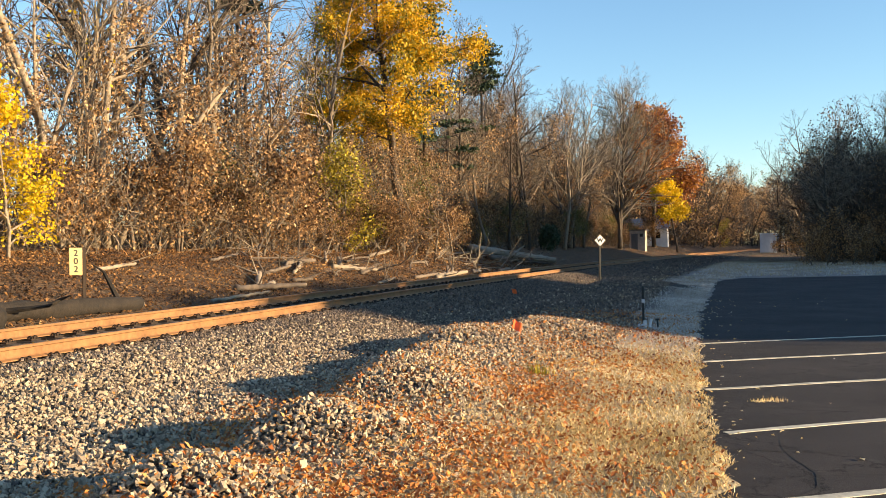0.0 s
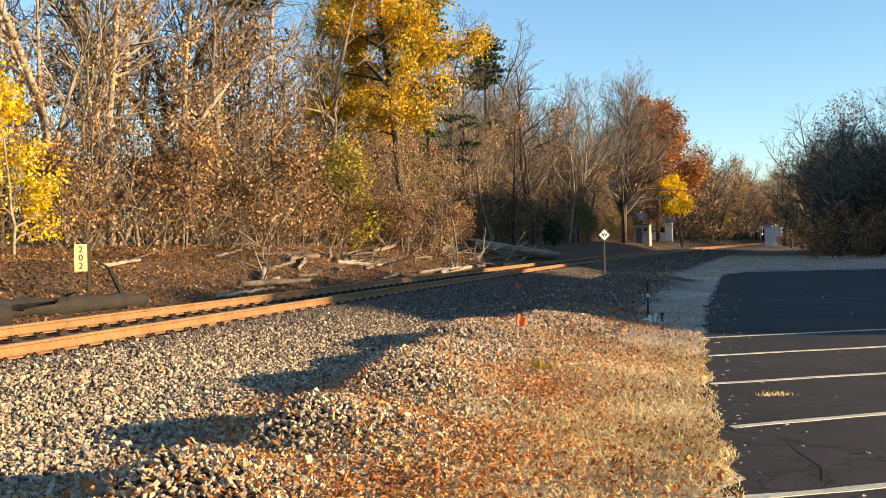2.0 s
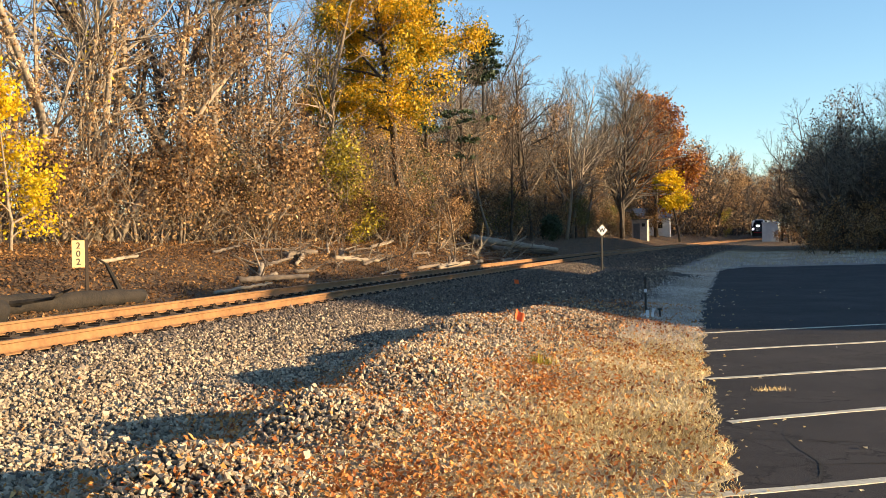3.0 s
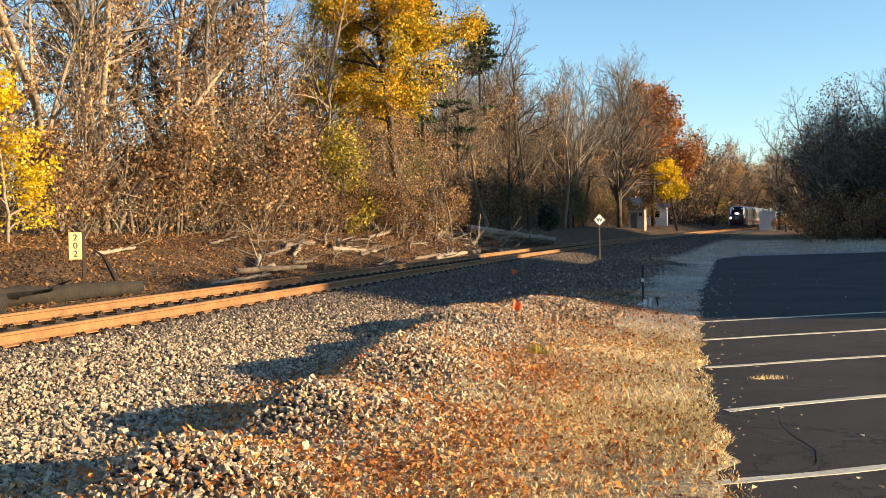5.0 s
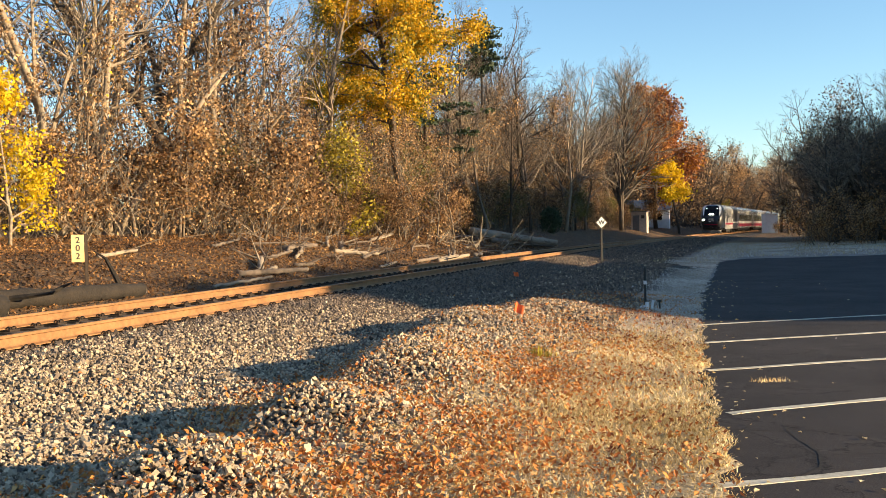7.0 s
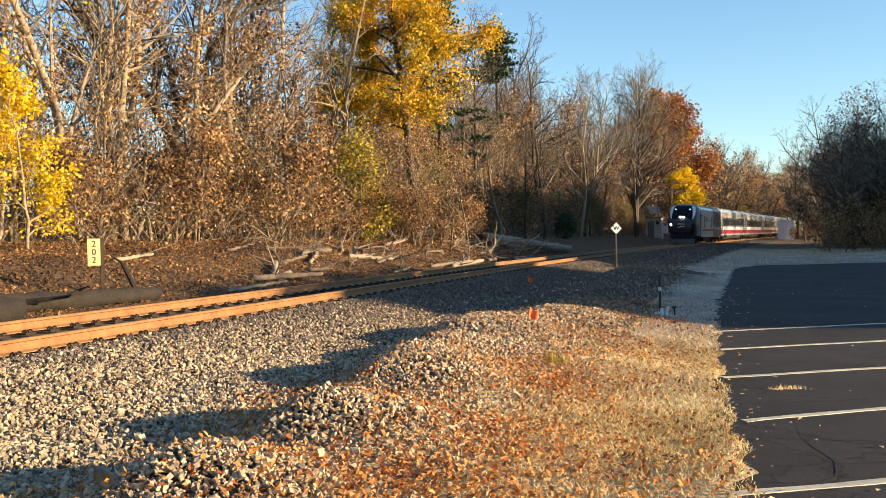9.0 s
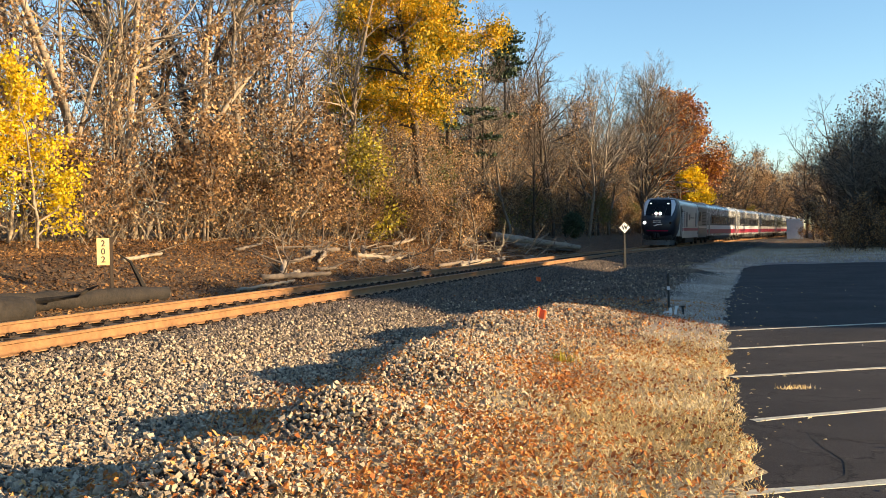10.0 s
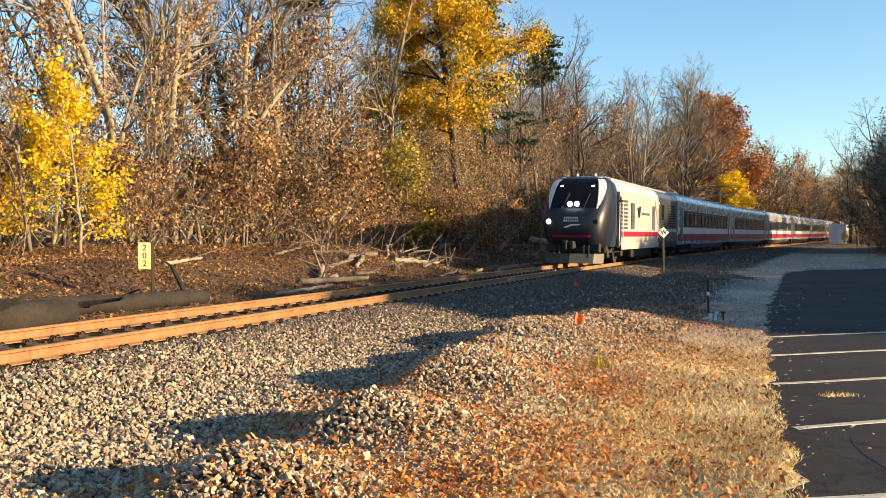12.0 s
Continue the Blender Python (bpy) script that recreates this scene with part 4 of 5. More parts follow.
def pine_tree(name, label, h, seed, lo=0.35, reach=3.2):
    r, g = random.Random(seed), np.random.default_rng(seed)
    thing = tagged(new(name), label, "pine tree")
    segs = [(Vector((0, 0, -0.3)), Vector((0.1, 0, h * 0.5)), 0.24, 0.16, 0), (Vector((0.1, 0, h * 0.5)), Vector((0, 0.1, h)), 0.16, 0.03, 0)]
    limbs, tips = [], []
    for k in range(34):
        z = h * (lo + (1 - lo) * (k + r.random()) / 34)
        az = r.uniform(0, 6.283)
        ln = reach * (1.15 - z / h) ** 0.7 * r.uniform(0.5, 1.2)
        p = Vector((0, 0, z))
        q = p + Vector((math.cos(az) * ln, math.sin(az) * ln, ln * r.uniform(-0.05, 0.3)))
        limbs.append((p, q, 0.05, 0.015, 1))
        for m in range(9):
            t = r.uniform(0.35, 1.05)
            tips.append(tuple(p.lerp(q, t) + Vector((r.gauss(0, 0.35), r.gauss(0, 0.35), r.gauss(0.05, 0.07)))))
    v1, f1 = tubes(segs, 9)
    v2, f2 = tubes(limbs, 5)
    part("trunk", mesh_of("trunk", np.concatenate([v1, v2]), np.concatenate([f1, f2 + len(v1)]), M_bark_dark, smooth=True), M_bark_dark, thing)
    v, f = leaf_quads(g, tips, 0.14, np.array([0.24, 0.24, 0.08]), 16)
    tagged(part("crown", mesh_of("crown", v, f, M_needle), M_needle, thing, "dark green needle clumps"), kind="stuff")
    return thing


def put(thing, u, s, turn=0.0, size=1.0, sink=0.0):
    """Stands a thing on the ground at a place beside the track."""
    p = on_track(s, u)
    z = float(height(p.x, p.y)[0])
    thing.matrix_basis = pose(p.x, p.y, z - sink, 0, 0, turn) @ Matrix.Diagonal((size, size, size, 1))
    return thing


def put_xy(thing, x, y, turn=0.0, size=1.0, sink=0.0):
    thing.matrix_basis = pose(x, y, float(height(x, y)[0]) - sink, 0, 0, turn) @ Matrix.Diagonal((size, size, size, 1))
    return thing


def again(src, u, s, turn, size):
    p = on_track(s, u)
    z = float(height(p.x, p.y)[0])
    c = copy_thing(src, Matrix())
    c.matrix_basis = pose(p.x, p.y, z, 0, 0, turn) @ Matrix.Diagonal((size, size, size, 1))
    return c


def again_xy(src, x, y, turn, size):
    c = copy_thing(src, Matrix())
    c.matrix_basis = pose(x, y, float(height(x, y)[0]), 0, 0, turn) @ Matrix.Diagonal((size, size, size, 1))
    return c


R = random.Random(21)
# kinds of trees and shrubs, each built once
BARE = [tree("bare_tree", "tall bare grey-barked tree at the wood's edge", "tree",
             grow(random.Random(50 + k), 17 + k, 0.20, 17, (25, 65), 0.09, 0.34, 4, first=0.25, kids=(7, 6), crook=0.11),
             (M_bark_grey, M_bark_pale, M_bark_dark)[k], (M_twig, M_twig, M_twig_dark)[k], seed=k, thick=1.3) for k in range(3)]
# the first kind's leaves are coloured dark to stand for shade
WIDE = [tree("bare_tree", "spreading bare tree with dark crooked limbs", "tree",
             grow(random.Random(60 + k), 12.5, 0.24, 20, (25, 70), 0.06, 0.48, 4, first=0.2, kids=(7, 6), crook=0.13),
             M_bark_dark, (M_twig, M_twig_dark)[k], (M_leaf_shade, M_russet)[k], 0.10, 0.3, 1, (3,), seed=k, thick=1.5, keep=0.25) for k in range(2)]
# the twigs here carry the depth's shade in their colour
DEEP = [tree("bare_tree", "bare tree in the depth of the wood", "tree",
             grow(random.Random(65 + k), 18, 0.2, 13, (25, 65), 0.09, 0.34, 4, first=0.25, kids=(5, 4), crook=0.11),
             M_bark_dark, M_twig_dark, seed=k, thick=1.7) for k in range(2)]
THIN = [tree("sapling", "thin bare sapling with a few russet leaves", "tree",
             grow(random.Random(70 + k), 8.5 + k, 0.07, 16, (25, 60), 0.12, 0.28, 3, first=0.12, kids=(8,), crook=0.13),
             M_bark_grey, M_twig, M_russet, 0.068, 0.22, 3, (2,), seed=k, thick=1.2, keep=0.6) for k in range(3)]
SHRUB = [tree("shrub", "russet-leaved shrub under the trees", "shrub",
              grow(random.Random(80 + k), 3.6 + 0.5 * k, 0.05, 16, (25, 75), 0.08, 0.48, 3, first=0.03, kids=(8,), crook=0.17),
              M_bark_grey, M_twig, (M_russet, M_russet, M_olive)[k], 0.066, 0.22, 3, (1, 2), seed=k, thick=1.2) for k in range(3)]
OAK = tree("oak", "dense oak that keeps its brown leaves", "tree",
           grow(random.Random(91), 13.5, 0.3, 26, (35, 85), 0.03, 0.36, 3, first=0.08, kids=(9,), crook=0.1),
           M_bark_dark, M_twig_dark, M_russet, 0.30, 0.55, 7, (1, 2), seed=8)
LIME = tree("lime_shrub", "yellow-green shrub at the wood's edge", "shrub",
            grow(random.Random(93), 5.5, 0.06, 16, (25, 70), 0.06, 0.4, 3, first=0.06, kids=(8,), crook=0.15),
            M_bark_grey, M_twig, M_lime, 0.085, 0.3, 4, (1, 2), seed=31)
REDOAK = tree("red_oak", "bushy oak with dull red-brown leaves", "tree",
              grow(random.Random(92), 16.5, 0.28, 22, (30, 75), 0.05, 0.34, 4, first=0.2, kids=(7, 5), crook=0.09),
              M_bark_dark, M_twig, M_russet, 0.12, 0.4, 2, (2, 3), seed=12, keep=0.6)


def wood():
    """The wood on the far side of the track: its front, its depth, saplings and shrubs."""
    for i in range(30):
        s = 14 + i * 4.6 + R.uniform(-1.5, 1.5)
        tagged(again(BARE[R.randrange(3)], -12.5 - R.uniform(0, 5), s, R.uniform(0, 360), R.uniform(0.7, 1.1)), group="bare trees of the wood")
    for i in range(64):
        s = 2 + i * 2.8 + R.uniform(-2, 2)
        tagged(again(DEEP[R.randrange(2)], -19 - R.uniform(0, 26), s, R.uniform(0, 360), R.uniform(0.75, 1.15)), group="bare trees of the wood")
    for i in range(70):
        s = 10 + i * 2.0 + R.uniform(-1, 1)
        tagged(again(THIN[R.randrange(3)], -11.0 - R.uniform(0, 9), s, R.uniform(0, 360), R.uniform(0.7, 1.25)), group="saplings of the wood")
    for i in range(110):
        s = 8 + i * 1.3 + R.uniform(-1, 1)
        tagged(again(SHRUB[R.choice((0, 0, 1, 1, 2))], (-14.5 if 17 < s < 29 else -9.6) - R.uniform(0, 6), s, R.uniform(0, 360), R.uniform(0.7, 1.3)), group="shrubs under the wood")


wood()
put_xy(LIME, -5.4, 50.0)
for x, y, k in ((-4.6, 51.0, 0.6), (-1.0, 62.0, 0.5), (2.0, 72.0, 0.6)):
    tagged(again_xy(LIME, x, y, R.uniform(0, 360), k), group="yellow-green shrubs")
for k, o in enumerate(BARE):
    tagged(put(o, -14 - k * 2, 20 + 16 * k), group="bare trees of the wood")
for k, o in enumerate(DEEP):
    tagged(put(o, -24 - k * 3, 40 + 20 * k), group="bare trees of the wood")
for k, o in enumerate(THIN):
    tagged(put(o, -12 - k, 26 + 12 * k), group="saplings of the wood")
for k, o in enumerate(SHRUB):
    tagged(put(o, -11.5 - k, 22 + 9 * k), group="shrubs under the wood")

# trees that stand out
gold = tree("golden_maple", "tall maple with green-gold autumn leaves", "tree",
            grow(random.Random(5), 22, 0.30, 40, (45, 92), 0.015, 0.26, 4, first=0.31, kids=(7, 4), crook=0.05),
            M_bark_dark, M_twig, M_gold, 0.092, 0.34, 15, (2, 3), seed=9, min_z=5.6)
put_xy(gold, -2.5, 57.0, 40)
for i in range(16):
    tagged(again_xy(THIN[R.randrange(3)] if i % 2 else SHRUB[R.randrange(2)], -7.0 + i * 0.5, 51.5 + R.uniform(-1, 3), R.uniform(0, 360), R.uniform(0.7, 1.0)), group="saplings of the wood")
yell = tree("yellow_sapling", "small tree with bright yellow leaves", "tree",
            grow(random.Random(6), 7.6, 0.10, 15, (35, 80), 0.03, 0.44, 3, first=0.12, kids=(8,), crook=0.15),
            M_bark_pale, M_twig, M_yellow, 0.100, 0.24, 7, (1, 2), seed=11, keep=0.62)
put_xy(yell, -12.2, 27.0, 10, 0.60)
again_xy(yell, -13.3, 27.4, 120, 0.66)
again_xy(yell, -14.6, 28.0, 220, 0.58)
forked = tree("forked_tree", "pale-barked tree that forks into two leaning stems", "tree",
              grow(random.Random(33), 15, 0.22, 16, (15, 50), 0.10, 0.42, 4, lean=(0.05, 0), first=0.22, kids=(7, 5), crook=0.08),
              M_bark_pale, M_twig, M_yellow, 0.07, 0.3, 1, (3,), seed=21, keep=0.35, thick=1.2)
put_xy(forked, -13.5, 34.0, 0)
straight = tree("straight_tree", "slim pale trunk that rises straight", "tree",
                grow(random.Random(34), 19, 0.17, 18, (40, 80), 0.05, 0.16, 4, first=0.35, kids=(6, 5), crook=0.05), M_bark_pale, M_twig, seed=22, thick=1.2)
put_xy(straight, -13.2, 38.0, 0)
for i in range(12):
    tagged(again(straight, -12 - R.uniform(0, 5), 22 + i * 4.2 + R.uniform(-1, 1), R.uniform(0, 360), R.uniform(0.75, 1.1)), group="slim pale trees")
dark_pair = tree("dark_tree", "dark bare tree with heavy limbs", "tree",
                 grow(random.Random(35), 19, 0.27, 18, (20, 60), 0.08, 0.34, 4, first=0.3, kids=(7, 6), crook=0.11), M_bark_dark, M_twig_dark, seed=23, thick=1.3)
put_xy(dark_pair, -11.0, 42.0, 0)
again_xy(dark_pair, -15.0, 47.0, 130, 1.0)
again_xy(dark_pair, 7.4, 88.0, 60, 0.92)
again_xy(dark_pair, 13.0, 100.0, 200, 0.8)
# a pale trunk fallen against its neighbours
lean_pts = [Vector((-12.6, 35.5, 0.9)), Vector((-11.5, 36.3, 3.4)), Vector((-10.5, 37.2, 5.0)), Vector((-9.6, 38.0, 6.9)), Vector((-8.6, 39.0, 8.6)), Vector((-7.9, 39.6, 9.4))]
v, f = bent_tube(lean_pts, [0.14, 0.13, 0.12, 0.10, 0.075, 0.04])
lt = tagged(new("leaning_trunk", mesh_of("leaning_trunk", v, f, M_bark_pale, smooth=True)), "pale dead trunk leaning among the standing trees", "tree trunk")
big = tree("bare_maple", "large bare maple with many rising limbs", "tree",
           grow(random.Random(8), 18, 0.30, 46, (16, 60), 0.07, 0.50, 4, first=0.12, kids=(12, 9), crook=0.05),
           M_bark_dark, M_twig, seed=3, thick=1.2)
put_xy(big, 21.2, 115.0, 0, 1.06)
orange = tree("orange_maple", "round maple with orange and red leaves", "tree",
              grow(random.Random(9), 16.5, 0.3, 28, (30, 80), 0.04, 0.42, 4, first=0.15, kids=(7, 5), crook=0.08),
              M_bark_dark, M_twig_dark, M_orange, 0.20, 0.5, 5, (2, 3), seed=4)
put_xy(orange, 30.8, 140.0, 0, 1.12)
yell2 = tree("yellow_maple", "maple with bright yellow leaves beside the track", "tree",
             grow(random.Random(10), 10.5, 0.2, 16, (35, 80), 0.02, 0.30, 3, first=0.2, kids=(9,), crook=0.10),
             M_bark_dark, M_twig_dark, M_yellow, 0.20, 0.4, 7, (1, 2), seed=5, min_z=5.2)
put_xy(yell2, 33.2, 136.0, 0, 0.95)
pines = [pine_tree("pine", "tall pine with dark green needles and bare lower trunk", 17.5, 3, 0.74, 3.0),
         pine_tree("pine", "pine with broad layered branches beside the maple", 16.5, 4, 0.34, 5.4)]
put_xy(pines[0], 3.4, 82.0)
put_xy(pines[1], -1.2, 66.0)
again_xy(pines[0], -12.6, 60.0, 100, 1.1)
put_xy(REDOAK, 11.1, 112.0)
again_xy(REDOAK, 2.0, 92.0, 70, 0.8)
again_xy(REDOAK, 8.0, 104.0, 170, 0.85)
for k in range(6):
    again_xy(REDOAK, -10 + k * 4.5 + R.uniform(-1, 1), 74 + k * 6, R.uniform(0, 360), R.uniform(0.45, 0.7))

# the tall bare stand between the golden and the bare maple
for i in range(46):
    y = 66 + i * 1.1
    x = (R.uniform(15, 290)) / 1702 * y
    if to_track(x, y)[0][0] > -8.0:
        continue
    tagged(again_xy(R.choice((BARE[0], BARE[2], BARE[0], BARE[1], DEEP[0])), x, y, R.uniform(0, 360), R.uniform(0.62, 0.9) * (0.62 + 0.0042 * y)), group="bare trees of the wood")
# the wood across the track, behind the lot
for k, o in enumerate(WIDE):
    tagged(put_xy(o, 33 + 9 * k, 82 + 3 * k), group="trees behind the lot")
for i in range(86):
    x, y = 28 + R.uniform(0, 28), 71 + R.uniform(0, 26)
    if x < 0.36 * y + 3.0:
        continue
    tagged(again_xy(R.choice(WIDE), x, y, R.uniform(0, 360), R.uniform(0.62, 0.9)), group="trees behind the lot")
for i in range(34):
    x, y = 29 + R.uniform(0, 24), 72 + R.uniform(0, 20)
    if x < 0.36 * y + 3.0:
        continue
    tagged(again_xy(BARE[R.choice((0, 2, 2))], x, y, R.uniform(0, 360), R.uniform(0.52, 0.72)), group="trees behind the lot")
for i in range(44):
    x, y = 25 + R.uniform(0, 30), 67 + R.uniform(0, 18)
    if x < 0.36 * y + 1.5:
        continue
    tagged(again_xy(R.choice((SHRUB[0], SHRUB[1], SHRUB[1])), x, y, R.uniform(0, 360), R.uniform(0.7, 1.2)), group="shrubs behind the lot")
# the far end of the line
for i in range(60):
    s = 172 + R.uniform(0, 170)
    u = R.choice((-1, 1)) * (6 + R.uniform(0, 20)) if s > 215 else -(7 + R.uniform(0, 22))
    tagged(again(R.choice(DEEP + [REDOAK, DEEP[0]]), u, s, R.uniform(0, 360), R.uniform(0.85, 1.2)), group="far trees along the line")
for i in range(26):
    s = 128 + i * 1.6
    tagged(again(R.choice(DEEP + [WIDE[0]]), 8.5 + R.uniform(0, 12), s, R.uniform(0, 360), R.uniform(0.7, 1.0)), group="far trees along the line")
for i in range(46):
    s = 168 + R.uniform(0, 110)
    tagged(again(R.choice((DEEP[0], REDOAK, WIDE[0], LIME)), R.choice((-1, 1, 1)) * (7.5 + R.uniform(0, 16)), s, R.uniform(0, 360), R.uniform(0.8, 1.15)), group="far trees along the line")
for i in range(26):
    tagged(again(R.choice((DEEP[0], REDOAK, DEEP[1])), -5.5 - R.uniform(0, 12), 285 + i * 5.4, R.uniform(0, 360), R.uniform(1.0, 1.35)), group="far trees along the line")
for i in range(16):
    tagged(again(SHRUB[R.randrange(3)], 6.0 + R.uniform(0, 6), 150 + i * 6 + R.uniform(-2, 2), R.uniform(0, 360), R.uniform(0.6, 1.0)), group="shrubs along the line")
for x, y, k in ((30.5, 78, 0.6), (29.5, 75, 0.5), (31.5, 82, 0.7), (33.5, 86, 0.6), (36.5, 95, 0.7), (41.0, 110, 0.8), (46.0, 124, 0.8), (48.5, 131, 0.7)):
    tagged(again_xy(SHRUB[R.randrange(2)], x, y, R.uniform(0, 360), k), group="shrubs behind the lot")
for x, y, k in ((46.5, 118, 0.8), (50.5, 126, 0.85), (57.0, 146, 0.9), (59.0, 152, 1.0), (56.0, 160, 1.0), (44.0, 110, 0.75)):
    tagged(again_xy(WIDE[R.randrange(2)], x, y, R.uniform(0, 360), k), group="trees behind the lot")
# the sheltering trees towards the sun, which shade the lot and the line
sun_way = Vector((math.sin(radians(SUN_BEARING)), math.cos(radians(SUN_BEARING)), 0))
across_sun = Vector((-sun_way.y, sun_way.x, 0))
SHELTER = [(18.0, 9.6), (22.0, 10.4), (35.0, 10.4), (38.0, 8.5), (45.0, 8.5), (47.0, 10.6), (56.0, 10.8), (58.0, 14.0), (64.0, 16.2), (112.0, 16.5)]


def shelter():
    k = 19.6
    while k < 112:
        top = float(np.interp(k, [a for a, b in SHELTER], [b for a, b in SHELTER]))
        for row, away in enumerate((40.0, 44.0)):
            if row and k > 57 and R.random() < 0.45:
                continue
            p = across_sun * (k + row * 0.9) + sun_way * (away + R.uniform(-0.6, 0.6))
            tagged(again_xy(OAK, p.x, p.y, R.uniform(0, 360), top / 14.0 * R.uniform(0.95, 1.05)), group="oaks beside the lot")
        k += 2.3 if k < 57 else 3.6


shelter()
p = across_sun * 62 + sun_way * 42
put_xy(OAK, p.x, p.y, 0, 1.05)
# ---------------------------------------------------------------- loose cover of the ground
def cover_points(g, n, u0, u1, s0, s1, near=0.0):
    """Points beside the track, thicker towards the camera where near is above 0."""
    u = g.uniform(u0, u1, n)
    t = g.uniform(0, 1, n) ** (1 + near)
    s = s0 + (s1 - s0) * t
    cx, cy = np.interp(s, S_AX, CX), np.interp(s, S_AX, CY)
    a = heading(s)
    return cx + u * np.cos(a), cy - u * np.sin(a), u, s


def stones(g, x, y, size, name, label, material, blocky=True):
    """Crushed stones lying on the ground: uneven blocks, or sharper six-cornered chips."""
    n = len(x)
    z = height(x, y)
    if blocky:
        lump = np.array([(a, b, c) for c in (-1, 1) for b in (-1, 1) for a in (-1, 1)], float) * 0.62
        side = np.array([(0, 2, 3, 1), (4, 5, 7, 6), (0, 1, 5, 4), (2, 6, 7, 3), (0, 4, 6, 2), (1, 3, 7, 5)])
    else:
        lump = np.array([(-1, -0.3, 0), (1, 0.3, 0), (0.3, -1, 0), (-0.3, 1, 0), (0, 0.2, -1), (0, -0.2, 1)], float)
        side = np.array([(0, 2, 5), (2, 1, 5), (1, 3, 5), (3, 0, 5), (2, 0, 4), (1, 2, 4), (3, 1, 4), (0, 3, 4)])
    m = len(lump)
    v = lump[None] * g.uniform(0.55, 1.25, (n, m, 1)) + g.normal(0, 0.10, (n, m, 3))
    v *= g.uniform(0.50, 1.25, (n, 1, 3))
    q = g.normal(0, 1, (n, 4))
    q /= np.linalg.norm(q, axis=1, keepdims=True)
    w, a, b, c = q.T
    rot = np.stack([1 - 2 * (b * b + c * c), 2 * (a * b - c * w), 2 * (a * c + b * w), 2 * (a * b + c * w), 1 - 2 * (a * a + c * c), 2 * (b * c - a * w),
                    2 * (a * c - b * w), 2 * (b * c + a * w), 1 - 2 * (a * a + b * b)], 1).reshape(n, 3, 3)
    v = np.einsum('nij,nkj->nki', rot, v) * size[:, None, None]
    v += np.stack([x, y, z + size * g.uniform(0.1, 1.1, n)], 1)[:, None, :]
    f = (np.arange(n)[:, None, None] * m + side[None]).reshape(-1, side.shape[1])
    return tagged(new(name, mesh_of(name, v.reshape(-1, 3), f, material)), label, "gravel", kind="stuff")


def heap_amount(u, s):
    return sum(heap_shape(u, s, h, 1.2) for h in HEAPS)


def ballast():
    g = np.random.default_rng(31)
    out = []
    for n, u0, u1, s0, s1, near, lo, hi in ((122000, 1.0, 7.2, 2.8, 24.0, 0.55, 0.0130, 0.0285), (26000, 1.0, 6.8, 24.0, 54.0, 0.3, 0.020, 0.038), (9000, 1.0, 6.6, 54.0, 120.0, 0.4, 0.035, 0.06),
                                            (9000, -1.15, 1.0, 4.0, 36.0, 0.3, 0.016, 0.030), (5000, -3.0, -1.15, 4.0, 36.0, 0.3, 0.016, 0.032)):
        x, y, u, s = cover_points(g, n, u0, u1, s0, s1, near)
        keep = g.random(n) < np.clip(np.interp(u, [4.2, 5.4, 6.4], [1.0, 0.28, 0.0]) + 1.2 * heap_amount(u, s), 0, 1)
        keep &= ~lot_mask(x, y) & (np.abs(np.abs(u) - 0.755) > 0.1)
        x, y = x[keep], y[keep]
        # by the rails and farther along: old brown stone, shade in its colour
        old_shaded = g.random(len(x)) < np.clip(np.interp(s[keep], [10, 16, 24], [0.08, 0.45, 0.92]) + np.interp(u[keep], [-1.2, 1.0, 2.2, 3.2], [0.8, 0.6, 0.1, 0.0]) - 0.35 * np.interp(s[keep], [18, 24], [1, 0]) * np.clip(heap_amount(u[keep], s[keep]), 0, 1), 0, 1)
        out.append((x, y, g.uniform(lo, hi, len(x)) * np.where(g.random(len(x)) < 0.05, 1.5, 1.0), old_shaded))
    x, y, r, old_shaded = (np.concatenate(c) for c in zip(*out))
    fresh = ~old_shaded
    stones(g, x[fresh], y[fresh], r[fresh], "ballast", "pale cream crushed-stone ballast in heaps beside the track", M_stone)
    stones(g, x[old_shaded], y[old_shaded], r[old_shaded], "weathered_ballast", "weathered brown-grey ballast along the rails, darkened for shade", M_stone_old_shaded, False)


def lying_leaves(g, x, y, size, name, label, material, lift=0.012, tip=0.55):
    """Fallen leaves: folded five-cornered blades, curled up from the ground."""
    n = len(x)
    z = height(x, y) + lift
    az = g.uniform(0, 2 * np.pi, n)
    d = np.stack([np.cos(az), np.sin(az), g.normal(0, tip, n)], 1)
    e = np.stack([-np.sin(az), np.cos(az), g.normal(0, tip, n)], 1)
    c = np.stack([x, y, z + g.uniform(0, 0.055 * tip, n)], 1)
    w = size[:, None]
    up = np.array([[0, 0, 1.0]]) * w * g.uniform(0.1, 0.6, (n, 1))
    v = np.stack([c - d * w, c + e * w * 0.6 + up, c + d * w, c - e * w * 0.6 + up], 1).reshape(-1, 3)
    b = np.arange(n)[:, None] * 4
    f = np.concatenate([b + np.array([[0, 2, 1]]), b + np.array([[0, 3, 2]])], 1).reshape(-1, 3)
    return tagged(new(name, mesh_of(name, v, f, material)), label, "leaves", kind="stuff")


